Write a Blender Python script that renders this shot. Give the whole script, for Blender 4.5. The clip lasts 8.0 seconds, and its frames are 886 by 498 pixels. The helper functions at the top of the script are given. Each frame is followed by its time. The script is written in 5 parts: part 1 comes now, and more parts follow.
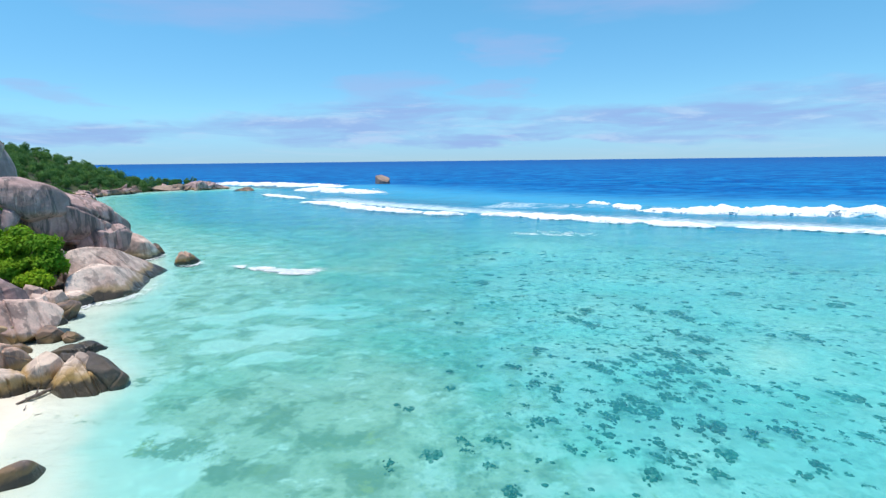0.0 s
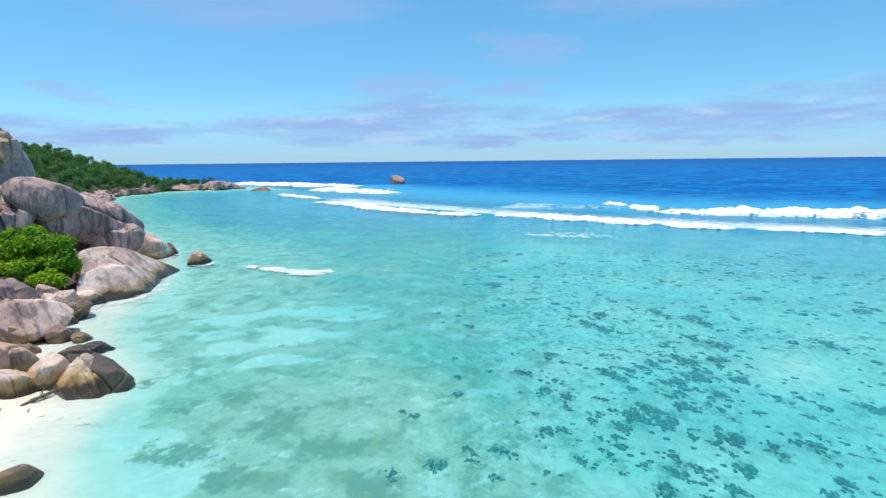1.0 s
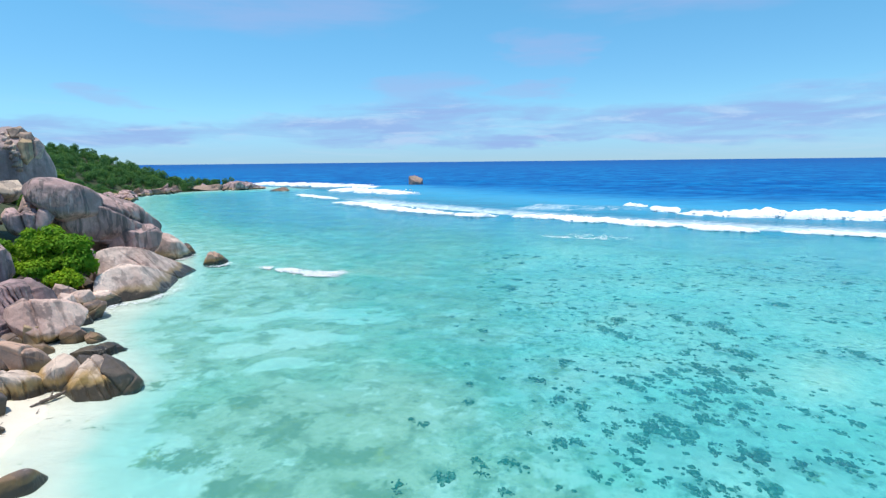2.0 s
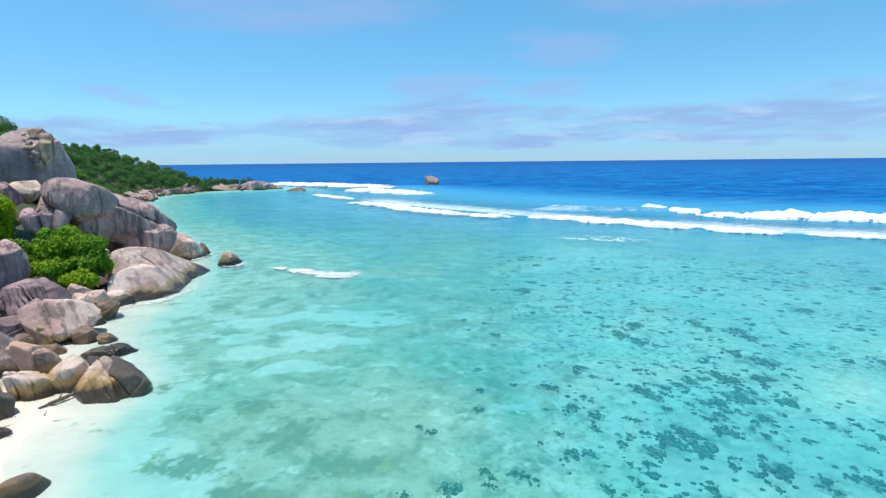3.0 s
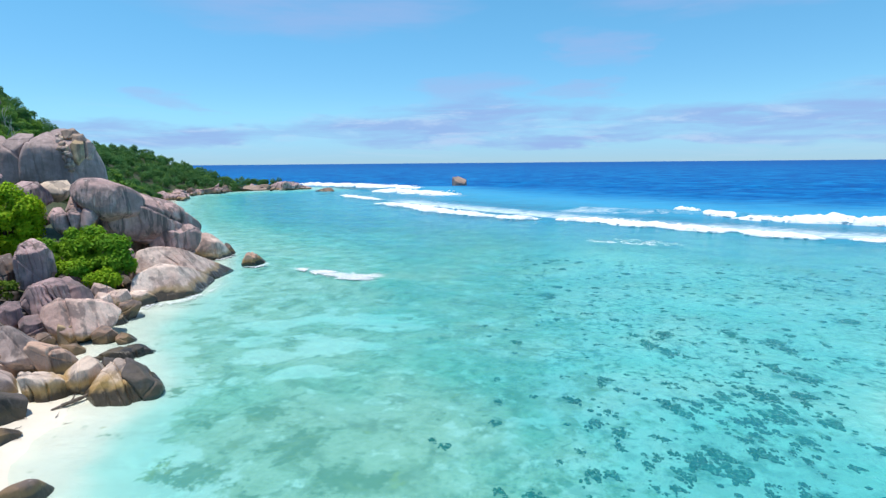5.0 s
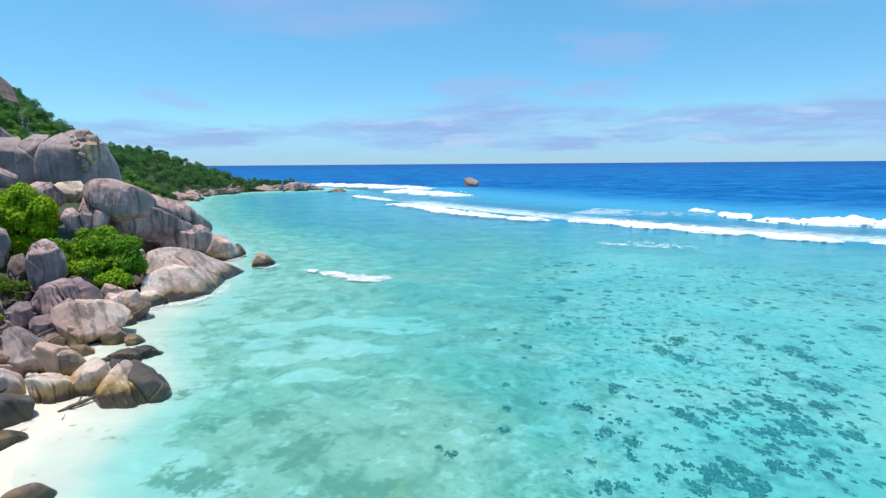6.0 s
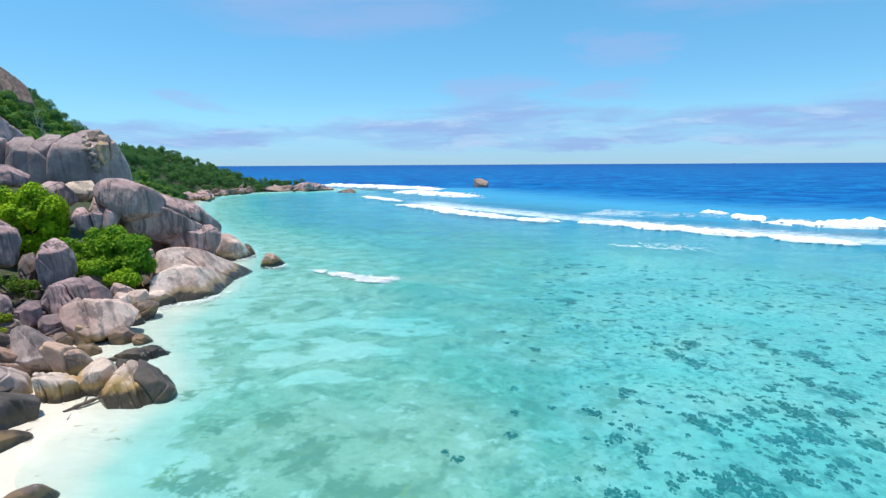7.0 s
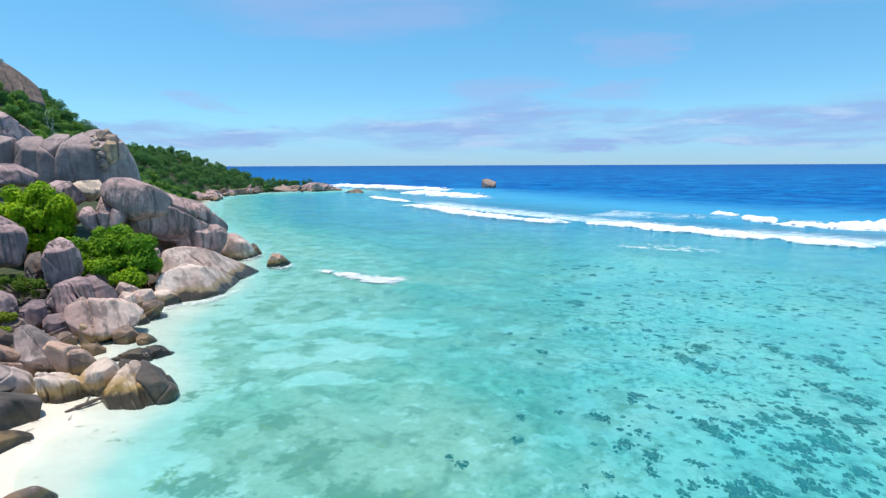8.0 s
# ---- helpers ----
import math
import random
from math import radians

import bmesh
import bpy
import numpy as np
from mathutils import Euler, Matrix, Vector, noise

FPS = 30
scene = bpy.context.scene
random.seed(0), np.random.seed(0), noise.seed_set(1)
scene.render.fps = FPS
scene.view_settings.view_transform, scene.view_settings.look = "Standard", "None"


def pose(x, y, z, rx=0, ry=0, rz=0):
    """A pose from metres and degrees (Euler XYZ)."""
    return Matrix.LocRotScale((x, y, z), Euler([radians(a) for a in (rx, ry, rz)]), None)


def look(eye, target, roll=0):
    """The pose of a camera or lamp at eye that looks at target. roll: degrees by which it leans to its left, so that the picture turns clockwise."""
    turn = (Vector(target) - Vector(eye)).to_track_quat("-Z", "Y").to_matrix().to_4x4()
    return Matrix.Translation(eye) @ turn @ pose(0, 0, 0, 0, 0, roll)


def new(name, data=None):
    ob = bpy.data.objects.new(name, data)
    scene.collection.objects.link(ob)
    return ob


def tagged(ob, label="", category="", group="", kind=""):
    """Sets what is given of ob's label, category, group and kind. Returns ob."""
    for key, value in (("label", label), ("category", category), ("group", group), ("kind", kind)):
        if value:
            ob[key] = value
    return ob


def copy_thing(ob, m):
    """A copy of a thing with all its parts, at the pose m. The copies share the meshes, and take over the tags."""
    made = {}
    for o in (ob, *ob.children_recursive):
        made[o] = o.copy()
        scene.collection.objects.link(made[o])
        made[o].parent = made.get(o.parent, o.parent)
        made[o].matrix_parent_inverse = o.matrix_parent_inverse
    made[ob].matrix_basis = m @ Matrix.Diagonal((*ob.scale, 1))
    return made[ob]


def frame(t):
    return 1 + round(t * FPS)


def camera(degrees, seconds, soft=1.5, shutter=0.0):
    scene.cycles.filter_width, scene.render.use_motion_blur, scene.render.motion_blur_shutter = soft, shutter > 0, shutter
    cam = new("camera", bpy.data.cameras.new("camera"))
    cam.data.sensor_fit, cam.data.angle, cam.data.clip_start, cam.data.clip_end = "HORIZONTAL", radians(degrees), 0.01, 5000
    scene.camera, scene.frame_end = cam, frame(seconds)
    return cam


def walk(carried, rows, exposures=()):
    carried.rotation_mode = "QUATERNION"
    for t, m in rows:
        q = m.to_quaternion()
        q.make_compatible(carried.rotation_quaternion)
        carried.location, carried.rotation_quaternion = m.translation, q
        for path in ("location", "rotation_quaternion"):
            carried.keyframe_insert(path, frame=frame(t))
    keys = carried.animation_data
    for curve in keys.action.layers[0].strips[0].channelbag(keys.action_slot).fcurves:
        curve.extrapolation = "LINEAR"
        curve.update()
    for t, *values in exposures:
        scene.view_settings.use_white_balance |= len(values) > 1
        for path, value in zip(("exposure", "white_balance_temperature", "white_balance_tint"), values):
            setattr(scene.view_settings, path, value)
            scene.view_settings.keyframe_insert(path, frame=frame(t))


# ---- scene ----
cam = camera(79.2, 8.0, soft=1.35)
PATH = [
    (0, (-0.079, 0.028, 12.944), (-0.084, 2.001, 12.6144), -0.62),
    (0.5, (0.174, 0.481, 12.935), (0.14, 2.453, 12.6065), -0.62),
    (1, (0.365, 0.852, 12.947), (0.302, 2.824, 12.6185), -0.61),
    (1.5, (0.547, 1.266, 12.959), (0.45, 3.237, 12.6316), -0.6),
    (3, (1.039, 2.432, 13.054), (0.846, 4.396, 12.7285), -0.58),
    (3.5, (1.14, 2.749, 13.065), (0.923, 4.711, 12.7383), -0.56),
    (4, (1.24, 3.085, 13.061), (0.997, 5.044, 12.7352), -0.55),
    (4.5, (1.386, 3.448, 13.034), (1.115, 5.403, 12.7105), -0.53),
    (6, (1.612, 4.325, 13.102), (1.272, 6.27, 12.7834), -0.44),
    (6.5, (1.649, 4.523, 13.091), (1.29, 6.464, 12.7744), -0.39),
    (7, (1.663, 4.773, 13.06), (1.287, 6.712, 12.7444), -0.34),
    (7.5, (1.681, 5.042, 13.029), (1.289, 6.978, 12.7146), -0.3),
    (8, (1.687, 5.283, 12.979), (1.283, 7.217, 12.6657), -0.24),
]
walk(cam, [(t, look(eye, target, roll)) for t, eye, target, roll in PATH], exposures=[(0.0, 0.28), (8.0, 0.28)])

# ---------------------------------------------------------------- light
SUN_DIR = Vector((-0.20, -0.01, 0.98)).normalized()
sun_data = bpy.data.lights.new("sun", "SUN")
sun_data.energy, sun_data.angle, sun_data.color = 3.6, radians(0.5), (1.0, 0.95, 0.88)
sun = new("sun", sun_data)
sun.matrix_world = look(SUN_DIR * 300, (0, 0, 0))


class Nodes:
    """Short hand for building node trees."""

    def __init__(self, tree):
        self.tree = tree
        tree.nodes.clear()

    def add(self, kind, **values):
        node = self.tree.nodes.new(kind)
        for key, value in values.items():
            self.put(node, key, value)
        return node

    def put(self, node, key, value):
        key = int(key[1:]) if key[0] == "i" and key[1:].isdigit() else key.replace("_", " ")
        socket = node.inputs[key]
        if isinstance(value, bpy.types.NodeSocket):
            self.tree.links.new(value, socket)
        else:
            if hasattr(socket.default_value, "__len__") and isinstance(value, tuple) and len(value) == 3 and len(socket.default_value) == 4:
                value = (*value, 1.0)
            socket.default_value = value

    def maths(self, op, a, b=0.0, c=0.0, clamp=False):
        node = self.tree.nodes.new("ShaderNodeMath")
        node.operation, node.use_clamp = op, clamp
        for k, v in (("i0", a), ("i1", b), ("i2", c)):
            self.put(node, k, v)
        return node.outputs[0]

    def ramp(self, value, low, high, a=0.0, b=1.0):
        node = self.tree.nodes.new("ShaderNodeMapRange")
        node.interpolation_type = "SMOOTHSTEP"
        for k, v in (("i0", value), ("i1", low), ("i2", high), ("i3", a), ("i4", b)):
            self.put(node, k, v)
        return node.outputs[0]

    def mix(self, fac, a, b, mode="MIX"):
        node = self.tree.nodes.new("ShaderNodeMix")
        node.data_type, node.blend_type = "RGBA", mode
        self.put(node, "i0", fac)
        self.put(node, "i6", a if isinstance(a, bpy.types.NodeSocket) else (*a, 1.0))
        self.put(node, "i7", b if isinstance(b, bpy.types.NodeSocket) else (*b, 1.0))
        return node.outputs[2]

    def place(self, scale=(1, 1, 1), source=None, shift=(0, 0, 0)):
        if source is None:
            source = self.add("ShaderNodeNewGeometry").outputs["Position"]
        return self.add("ShaderNodeMapping", Vector=source, Scale=tuple(scale), Location=tuple(shift)).outputs[0]

    def noise(self, vector, scale, detail=4.0, rough=0.55, distortion=0.0):
        return self.add("ShaderNodeTexNoise", Vector=vector, Scale=scale, Detail=detail, Roughness=rough, Distortion=distortion).outputs[0]

    def attribute(self, name):
        node = self.add("ShaderNodeAttribute")
        node.attribute_name = name
        return node.outputs["Fac"]

    def bump(self, height, strength, distance):
        return self.add("ShaderNodeBump", Height=height, Strength=strength, Distance=distance).outputs[0]


def material(name):
    mat = bpy.data.materials.new(name)
    mat.use_nodes = True
    return mat, Nodes(mat.node_tree)


def finish(n, shader):
    n.add("ShaderNodeOutputMaterial", Surface=shader)


# sky with thin clouds
world = bpy.data.worlds.new("sky")
scene.world = world
world.use_nodes = True
w = Nodes(world.node_tree)
sky = w.add("ShaderNodeTexSky")
sky.sky_type, sky.sun_disc = "NISHITA", False
sky.sun_elevation = math.asin(SUN_DIR.z)
sky.sun_rotation = math.atan2(SUN_DIR.x, SUN_DIR.y) % (2 * math.pi)
sky.altitude, sky.air_density, sky.dust_density, sky.ozone_density = 0.0, 1.0, 0.0, 1.6
way = w.add("ShaderNodeTexCoord").outputs["Generated"]
split = w.add("ShaderNodeSeparateXYZ", Vector=way)
azimuth = w.maths("ARCTAN2", split.outputs[0], split.outputs[1])
height = split.outputs[2]
flat = w.add("ShaderNodeCombineXYZ", X=azimuth, Y=w.maths("MULTIPLY", height, 4.0), Z=0.0).outputs[0]
warp = w.noise(w.place((5.0, 5.0, 1.0), flat, (2.0, 5.0, 0.0)), 1.0, 4.0, 0.6)
curl = w.noise(w.place((4.0, 4.0, 1.0), flat, (7.0, 1.0, 0.0)), 1.0, 4.0, 0.6)
az_w = w.maths("ADD", azimuth, w.maths("MULTIPLY", w.maths("SUBTRACT", curl, 0.5), 0.35))
el_w = w.maths("ADD", height, w.maths("MULTIPLY", w.maths("SUBTRACT", warp, 0.5), 0.07))


def cloud(az, el, wide, tall):
    """A thin cloud bank round one direction."""
    u = w.maths("DIVIDE", w.maths("SUBTRACT", az_w, az), wide)
    v = w.maths("DIVIDE", w.maths("SUBTRACT", el_w, el), tall)
    return w.ramp(w.maths("ADD", w.maths("MULTIPLY", u, u), w.maths("MULTIPLY", v, v)), 1.0, 0.05)


def gather(banks):
    total = banks[0]
    for bank in banks[1:]:
        total = w.maths("MAXIMUM", total, bank)
    return total


streak = w.noise(w.place((5.0, 11.0, 1.0), flat, (4.3, 1.7, 0.0)), 1.0, 6.0, 0.62, 0.5)
low = gather([cloud(0.40, 0.060, 0.46, 0.036), cloud(0.72, 0.076, 0.40, 0.044), cloud(-0.22, 0.058, 0.30, 0.034), cloud(-0.05, 0.080, 0.25, 0.034), cloud(0.1, 0.036, 0.5, 0.014),
              cloud(-0.52, 0.045, 0.24, 0.022), cloud(-0.78, 0.052, 0.20, 0.022), cloud(1.3, 0.07, 0.3, 0.03), cloud(-1.6, 0.06, 0.5, 0.03), cloud(2.6, 0.06, 0.7, 0.03)])
high = gather([cloud(-0.38, 0.265, 0.34, 0.065), cloud(0.33, 0.27, 0.32, 0.055), cloud(0.12, 0.185, 0.09, 0.04), cloud(-0.10, 0.125, 0.12, 0.03),
               cloud(0.07, 0.125, 0.07, 0.018), cloud(-0.60, 0.10, 0.09, 0.016), cloud(1.2, 0.4, 0.5, 0.1), cloud(-1.5, 0.5, 0.6, 0.12), cloud(2.8, 0.45, 0.6, 0.12)])
low_clouds = w.maths("MULTIPLY", low, w.ramp(streak, 0.28, 0.60, 0.3, 1.0))
high_clouds = w.maths("MULTIPLY", high, w.ramp(streak, 0.25, 0.65, 0.45, 1.0))
haze = w.mix(w.ramp(height, 0.0, 0.09), (0.39, 0.69, 1.25), (0.56, 0.97, 1.23))
haze = w.mix(w.ramp(height, 0.07, 0.30), haze, (0.60, 1.18, 1.32))
haze = w.mix(w.ramp(height, 0.35, 0.9), haze, (0.9, 1.05, 1.1))
blue = w.mix(1.0, sky.outputs[0], haze, "MULTIPLY")
pale = w.maths("MULTIPLY", w.ramp(streak, 0.5, 0.75), w.ramp(height, 0.13, 0.02, 0.0, 0.3))
colour = w.mix(pale, blue, (4.6, 6.0, 7.4))
lit_edge = w.noise(w.place((7.0, 9.0, 1.0), flat, (1.3, 6.7, 0.0)), 1.0, 5.0, 0.6, 0.4)
colour = w.mix(w.maths("MULTIPLY", low_clouds, 0.85), colour, w.mix(w.ramp(lit_edge, 0.48, 0.66), (2.55, 3.85, 6.9), (4.0, 5.2, 7.5)))
colour = w.mix(w.maths("MULTIPLY", high_clouds, 0.52), colour, (3.1, 4.1, 6.9))
w.add("ShaderNodeOutputWorld", Surface=w.add("ShaderNodeBackground", Color=colour, Strength=0.10).outputs[0])


# ---------------------------------------------------------------- numbers
def value_noise(p, seed=0):
    """Smooth noise from 0 to 1 at the points p (n x 3)."""
    p = np.asarray(p, float)
    cell = np.floor(p).astype(np.int64)
    f = p - cell
    f = f * f * f * (f * (f * 6 - 15) + 10)
    total = np.zeros(len(p))
    for dx in (0, 1):
        for dy in (0, 1):
            for dz in (0, 1):
                h = (cell[:, 0] + dx) * 374761393 + (cell[:, 1] + dy) * 668265263 + (cell[:, 2] + dz) * 2147483647 + seed * 974711
                h = (h ^ (h >> 13)) * 1274126177
                h = ((h ^ (h >> 16)) & 0xFFFFFF) / 0xFFFFFF
                wx = f[:, 0] if dx else 1 - f[:, 0]
                wy = f[:, 1] if dy else 1 - f[:, 1]
                wz = f[:, 2] if dz else 1 - f[:, 2]
                total += h * wx * wy * wz
    return total


def fbm(p, octaves=4, seed=0, gain=0.5):
    p = np.asarray(p, float)
    total, amp, norm = np.zeros(len(p)), 1.0, 0.0
    for k in range(octaves):
        total += amp * value_noise(p * 2.0 ** k + 17.3 * k, seed + k)
        norm += amp
        amp *= gain
    return total / norm


def smooth(x, a, b):
    x = np.clip((x - a) / (b - a), 0, 1)
    return x * x * (3 - 2 * x)


def signed_distance(x, y, line):
    """Distance to a polyline, positive to its left side as one walks along it."""
    best, sign = np.full(x.shape, 1e9), np.ones(x.shape)
    for (ax, ay), (bx, by) in zip(line[:-1], line[1:]):
        dx, dy = bx - ax, by - ay
        t = np.clip(((x - ax) * dx + (y - ay) * dy) / (dx * dx + dy * dy), 0, 1)
        ox, oy = x - ax - t * dx, y - ay - t * dy
        d = np.hypot(ox, oy)
        near = d < best - 1e-9
        best = np.where(near, d, best)
        sign = np.where(near, np.where(dx * oy - dy * ox >= 0, 1.0, -1.0), sign)
    return best * sign


SHORE = [(-6, -900), (-6, -20), (-10.5, 6), (-17.5, 19.3), (-20.9, 24.2), (-23, 28.5), (-27, 33), (-31.5, 38), (-33.5, 42), (-33.5, 47), (-35, 56),
         (-40, 66), (-46, 74), (-58, 90), (-84, 118), (-112, 160), (-129, 190), (-137, 204), (-139, 220), (-137, 234), (-126, 252),
         (-110, 262), (-104, 266), (-112, 272), (-140, 284), (-210, 300), (-600, 330), (-5200, 400)]
REEF = [(-600, 700), (-140, 330), (-68, 208), (-46, 180), (-25, 158), (-5, 139), (10, 126), (25, 114), (40, 107), (60, 95), (100, 68), (200, -5), (900, -600)]


def inside(x, y, ring):
    """Whether points lie inside a closed outline."""
    odd = np.zeros(x.shape, bool)
    for (ax, ay), (bx, by) in zip(ring, ring[1:] + ring[:1]):
        if ay != by:
            odd ^= ((ay > y) != (by > y)) & (x < (bx - ax) * (y - ay) / (by - ay) + ax)
    return odd


def shore_distance(x, y):
    """Distance to the shore line, positive on land."""
    ragged = fbm(np.stack([np.ravel(x) * 0.45, np.ravel(y) * 0.45, 0 * np.ravel(x)], 1), 3, 61).reshape(np.shape(x)) - 0.5
    return np.abs(signed_distance(x, y, SHORE)) * np.where(inside(x, y, SHORE + [(-5400, -900)]), 1.0, -1.0) + 1.6 * ragged


def sea_depth(x, y):
    """Depth of the sea bed below the water, from the shore to the deep."""
    s = -shore_distance(x, y)
    r = signed_distance(x, y, REEF)
    wobble = fbm(np.stack([x.ravel() * 0.06, y.ravel() * 0.06, 0 * x.ravel()], 1), 3, 5).reshape(x.shape) - 0.5
    s_eff = s * (1 + 1.5 * smooth(y, 80, 110) + 0.5 * smooth(y, 36, 22))
    depth = 0.06 + 0.055 * np.clip(s, 0, 3) + 0.52 * smooth(s_eff + wobble * 4, 3.6, 8.2) + 0.22 * wobble + 0.46 * smooth(s, 9, 30) + 0.6 * smooth(s, 35, 110) + 0.8 * smooth(y, 60, 135) * smooth(s, 4, 30)
    depth = depth + 5.5 * smooth(r, 0, 130) + 7.5 * smooth(r, 80, 420) + 9.0 * smooth(y, 275, 340)
    return np.maximum(depth, 0.05), s, r


def land_height(x, y, s):
    """Height of the ground s metres inland."""
    flat_noise = fbm(np.stack([x.ravel() * 0.05, y.ravel() * 0.05, 0 * x.ravel()], 1), 4, 9).reshape(x.shape)
    rise = 0.10 * np.clip(s, 0, 6) + 0.55 * np.clip(s - 6, 0, 16) + 0.92 * np.clip(s - 22, 0, 60) + 0.3 * np.clip(s - 82, 0, 200)
    rise = rise * (0.42 + 0.58 * smooth(y, 75, 125))
    crest = np.interp(y, (130, 150, 172, 190, 210, 225, 250, 280), (90, 48, 21.5, 11.5, 6.2, 3.6, 2.2, 2.0)) + 0.28 * np.clip(-150 - x, 0, 400)
    rise = np.minimum(rise, crest) - 0.8 * np.exp(-np.abs(rise - crest) / 2.0)
    rise = rise + 0.10 * (fbm(np.stack([x.ravel() * 0.7, y.ravel() * 0.7, 0 * x.ravel()], 1), 3, 15).reshape(x.shape) - 0.5) * smooth(s, 0, 1.5)
    return rise + (flat_noise - 0.5) * np.clip(s * 0.25, 0, 6)


def lines_of(parts):
    out = []
    for a, b, step in parts:
        out += list(np.arange(a, b, step))
    return np.array(out)


def sheet(name, xs, ys, z, attributes, mat):
    """A grid mesh with float attributes on its corners."""
    nx, ny = len(xs), len(ys)
    X, Y = np.meshgrid(xs, ys)
    co = np.stack([X.ravel(), Y.ravel(), z.ravel()], 1)
    i = (np.arange(ny - 1)[:, None] * nx + np.arange(nx - 1)[None, :]).ravel()
    faces = np.stack([i, i + 1, i + nx + 1, i + nx], 1)
    me = bpy.data.meshes.new(name)
    me.from_pydata(co.tolist(), [], faces.tolist())
    me.polygons.foreach_set("use_smooth", np.ones(len(me.polygons), bool))
    for key, values in attributes.items():
        me.attributes.new(key, "FLOAT", "POINT").data.foreach_set("value", values.ravel().astype(np.float32))
    me.materials.append(mat)
    return new(name, me)


def soft_patch(x, y, cx, cy, rx, ry, turn=0.0, edge=0.35):
    """A blob from 0 outside to 1 inside, with an uneven rim."""
    c, s = math.cos(radians(turn)), math.sin(radians(turn))
    u, v = ((x - cx) * c + (y - cy) * s) / rx, (-(x - cx) * s + (y - cy) * c) / ry
    rim = (fbm(np.stack([x.ravel() * 0.55, y.ravel() * 0.8, 0 * x.ravel()], 1), 4, 31, 0.6).reshape(x.shape) - 0.5) * 2.2
    return 1 - smooth(np.hypot(u, v) + rim, 1 - edge, 1 + edge)


# ---------------------------------------------------------------- materials
def granite(name, light, dark, streak=0.6, tide=True, warm=(0.34, 0.215, 0.06), bleach=0.8, reach=0.0):
    mat, n = material(name)
    pos = n.add("ShaderNodeNewGeometry").outputs["Position"]
    big = n.noise(n.place((0.22, 0.22, 0.22), pos), 1.0, 5, 0.6, 0.4)
    run = n.noise(n.place((1.1, 1.1, 0.13), pos), 1.0, 5, 0.6, 0.3)
    run2 = n.noise(n.place((2.3, 2.3, 0.2), pos, (5, 1, 2)), 1.0, 4, 0.6, 0.2)
    grain = n.noise(n.place((9, 9, 9), pos), 1.0, 5, 0.7)
    mid = n.noise(n.place((1.3, 1.3, 1.3), pos, (3, 3, 3)), 1.0, 5, 0.62)
    wide_run = n.noise(n.place((0.55, 0.55, 0.06), pos, (1, 9, 2)), 1.0, 4, 0.6, 0.4)
    colour = n.mix(n.ramp(big, 0.40, 0.60), dark, light)
    colour = n.mix(n.maths("MULTIPLY", n.ramp(wide_run, 0.52, 0.60), streak * 0.85), colour, (0.105, 0.088, 0.088))
    colour = n.mix(n.maths("MULTIPLY", n.ramp(run, 0.53, 0.60), streak), colour, (0.085, 0.072, 0.072))
    colour = n.mix(n.maths("MULTIPLY", n.ramp(run2, 0.58, 0.70), streak * bleach), colour, (0.62, 0.53, 0.48))
    colour = n.mix(n.ramp(mid, 0.3, 0.6, 0.4, 0.0), colour, (0.17, 0.13, 0.115))
    colour = n.mix(n.ramp(grain, 0.45, 0.70, 0.0, 0.16), colour, (0.13, 0.105, 0.10))
    rough = 0.82
    if tide:
        z = n.add("ShaderNodeSeparateXYZ", Vector=pos).outputs[2]
        z = n.maths("ADD", z, n.maths("SUBTRACT", n.maths("MULTIPLY", n.maths("SUBTRACT", big, 0.5), 3.0), reach))
        colour = n.mix(n.ramp(z, 1.05, 0.45, 0.0, 0.8), colour, warm)
        colour = n.mix(n.ramp(z, 0.5, 0.12, 0.0, 0.9), colour, (0.035, 0.030, 0.024))
        rough = n.ramp(z, 0.2, 0.8, 0.35, 0.82)
    relief = n.maths("ADD", n.maths("MULTIPLY", grain, 0.08), n.maths("ADD", n.maths("MULTIPLY", mid, 0.35), n.maths("MULTIPLY", run, 0.45)))
    finish(n, n.add("ShaderNodeBsdfPrincipled", Base_Color=colour, Roughness=rough, Normal=n.bump(relief, 0.8, 0.35)).outputs[0])
    return mat


granite_pale = granite("pale_granite", (0.860, 0.624, 0.516), (0.564, 0.369, 0.313), 0.6)
granite_white = granite("bleached_granite", (0.860, 0.676, 0.574), (0.578, 0.399, 0.336), 0.42, True, (0.30, 0.20, 0.08), 0.2, 0.25)
granite_grey = granite("grey_granite", (0.634, 0.424, 0.389), (0.386, 0.258, 0.245), 0.7)
granite_mauve = granite("mauve_granite", (0.625, 0.421, 0.406), (0.320, 0.213, 0.213), 0.75)
# dark brown: wet rock, and painted shade for rocks deep in the pile
granite_wet_shade = granite("wet_and_shade_granite", (0.324, 0.207, 0.148), (0.132, 0.088, 0.066), 0.7, True, (0.20, 0.125, 0.045))
granite_brown = granite("brown_granite", (0.628, 0.399, 0.288), (0.314, 0.189, 0.133), 0.6, True, (0.30, 0.18, 0.05))
granite_tide = granite("tide_stained_granite", (0.74, 0.575, 0.46), (0.47, 0.35, 0.275), 0.6, True, (0.40, 0.24, 0.05), 0.6, 0.55)
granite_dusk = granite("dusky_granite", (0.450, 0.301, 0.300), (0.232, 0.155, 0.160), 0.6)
granite_pink = granite("pinkish_granite", (0.66, 0.52, 0.46), (0.40, 0.30, 0.27), 0.5, True, (0.32, 0.20, 0.06), 0.6)
granite_ochre = granite("ochre_granite", (0.68, 0.50, 0.31), (0.44, 0.31, 0.18), 0.45, False, bleach=0.3)
granite_cream = granite("cream_granite", (0.80, 0.62, 0.46), (0.56, 0.43, 0.33), 0.5, False)
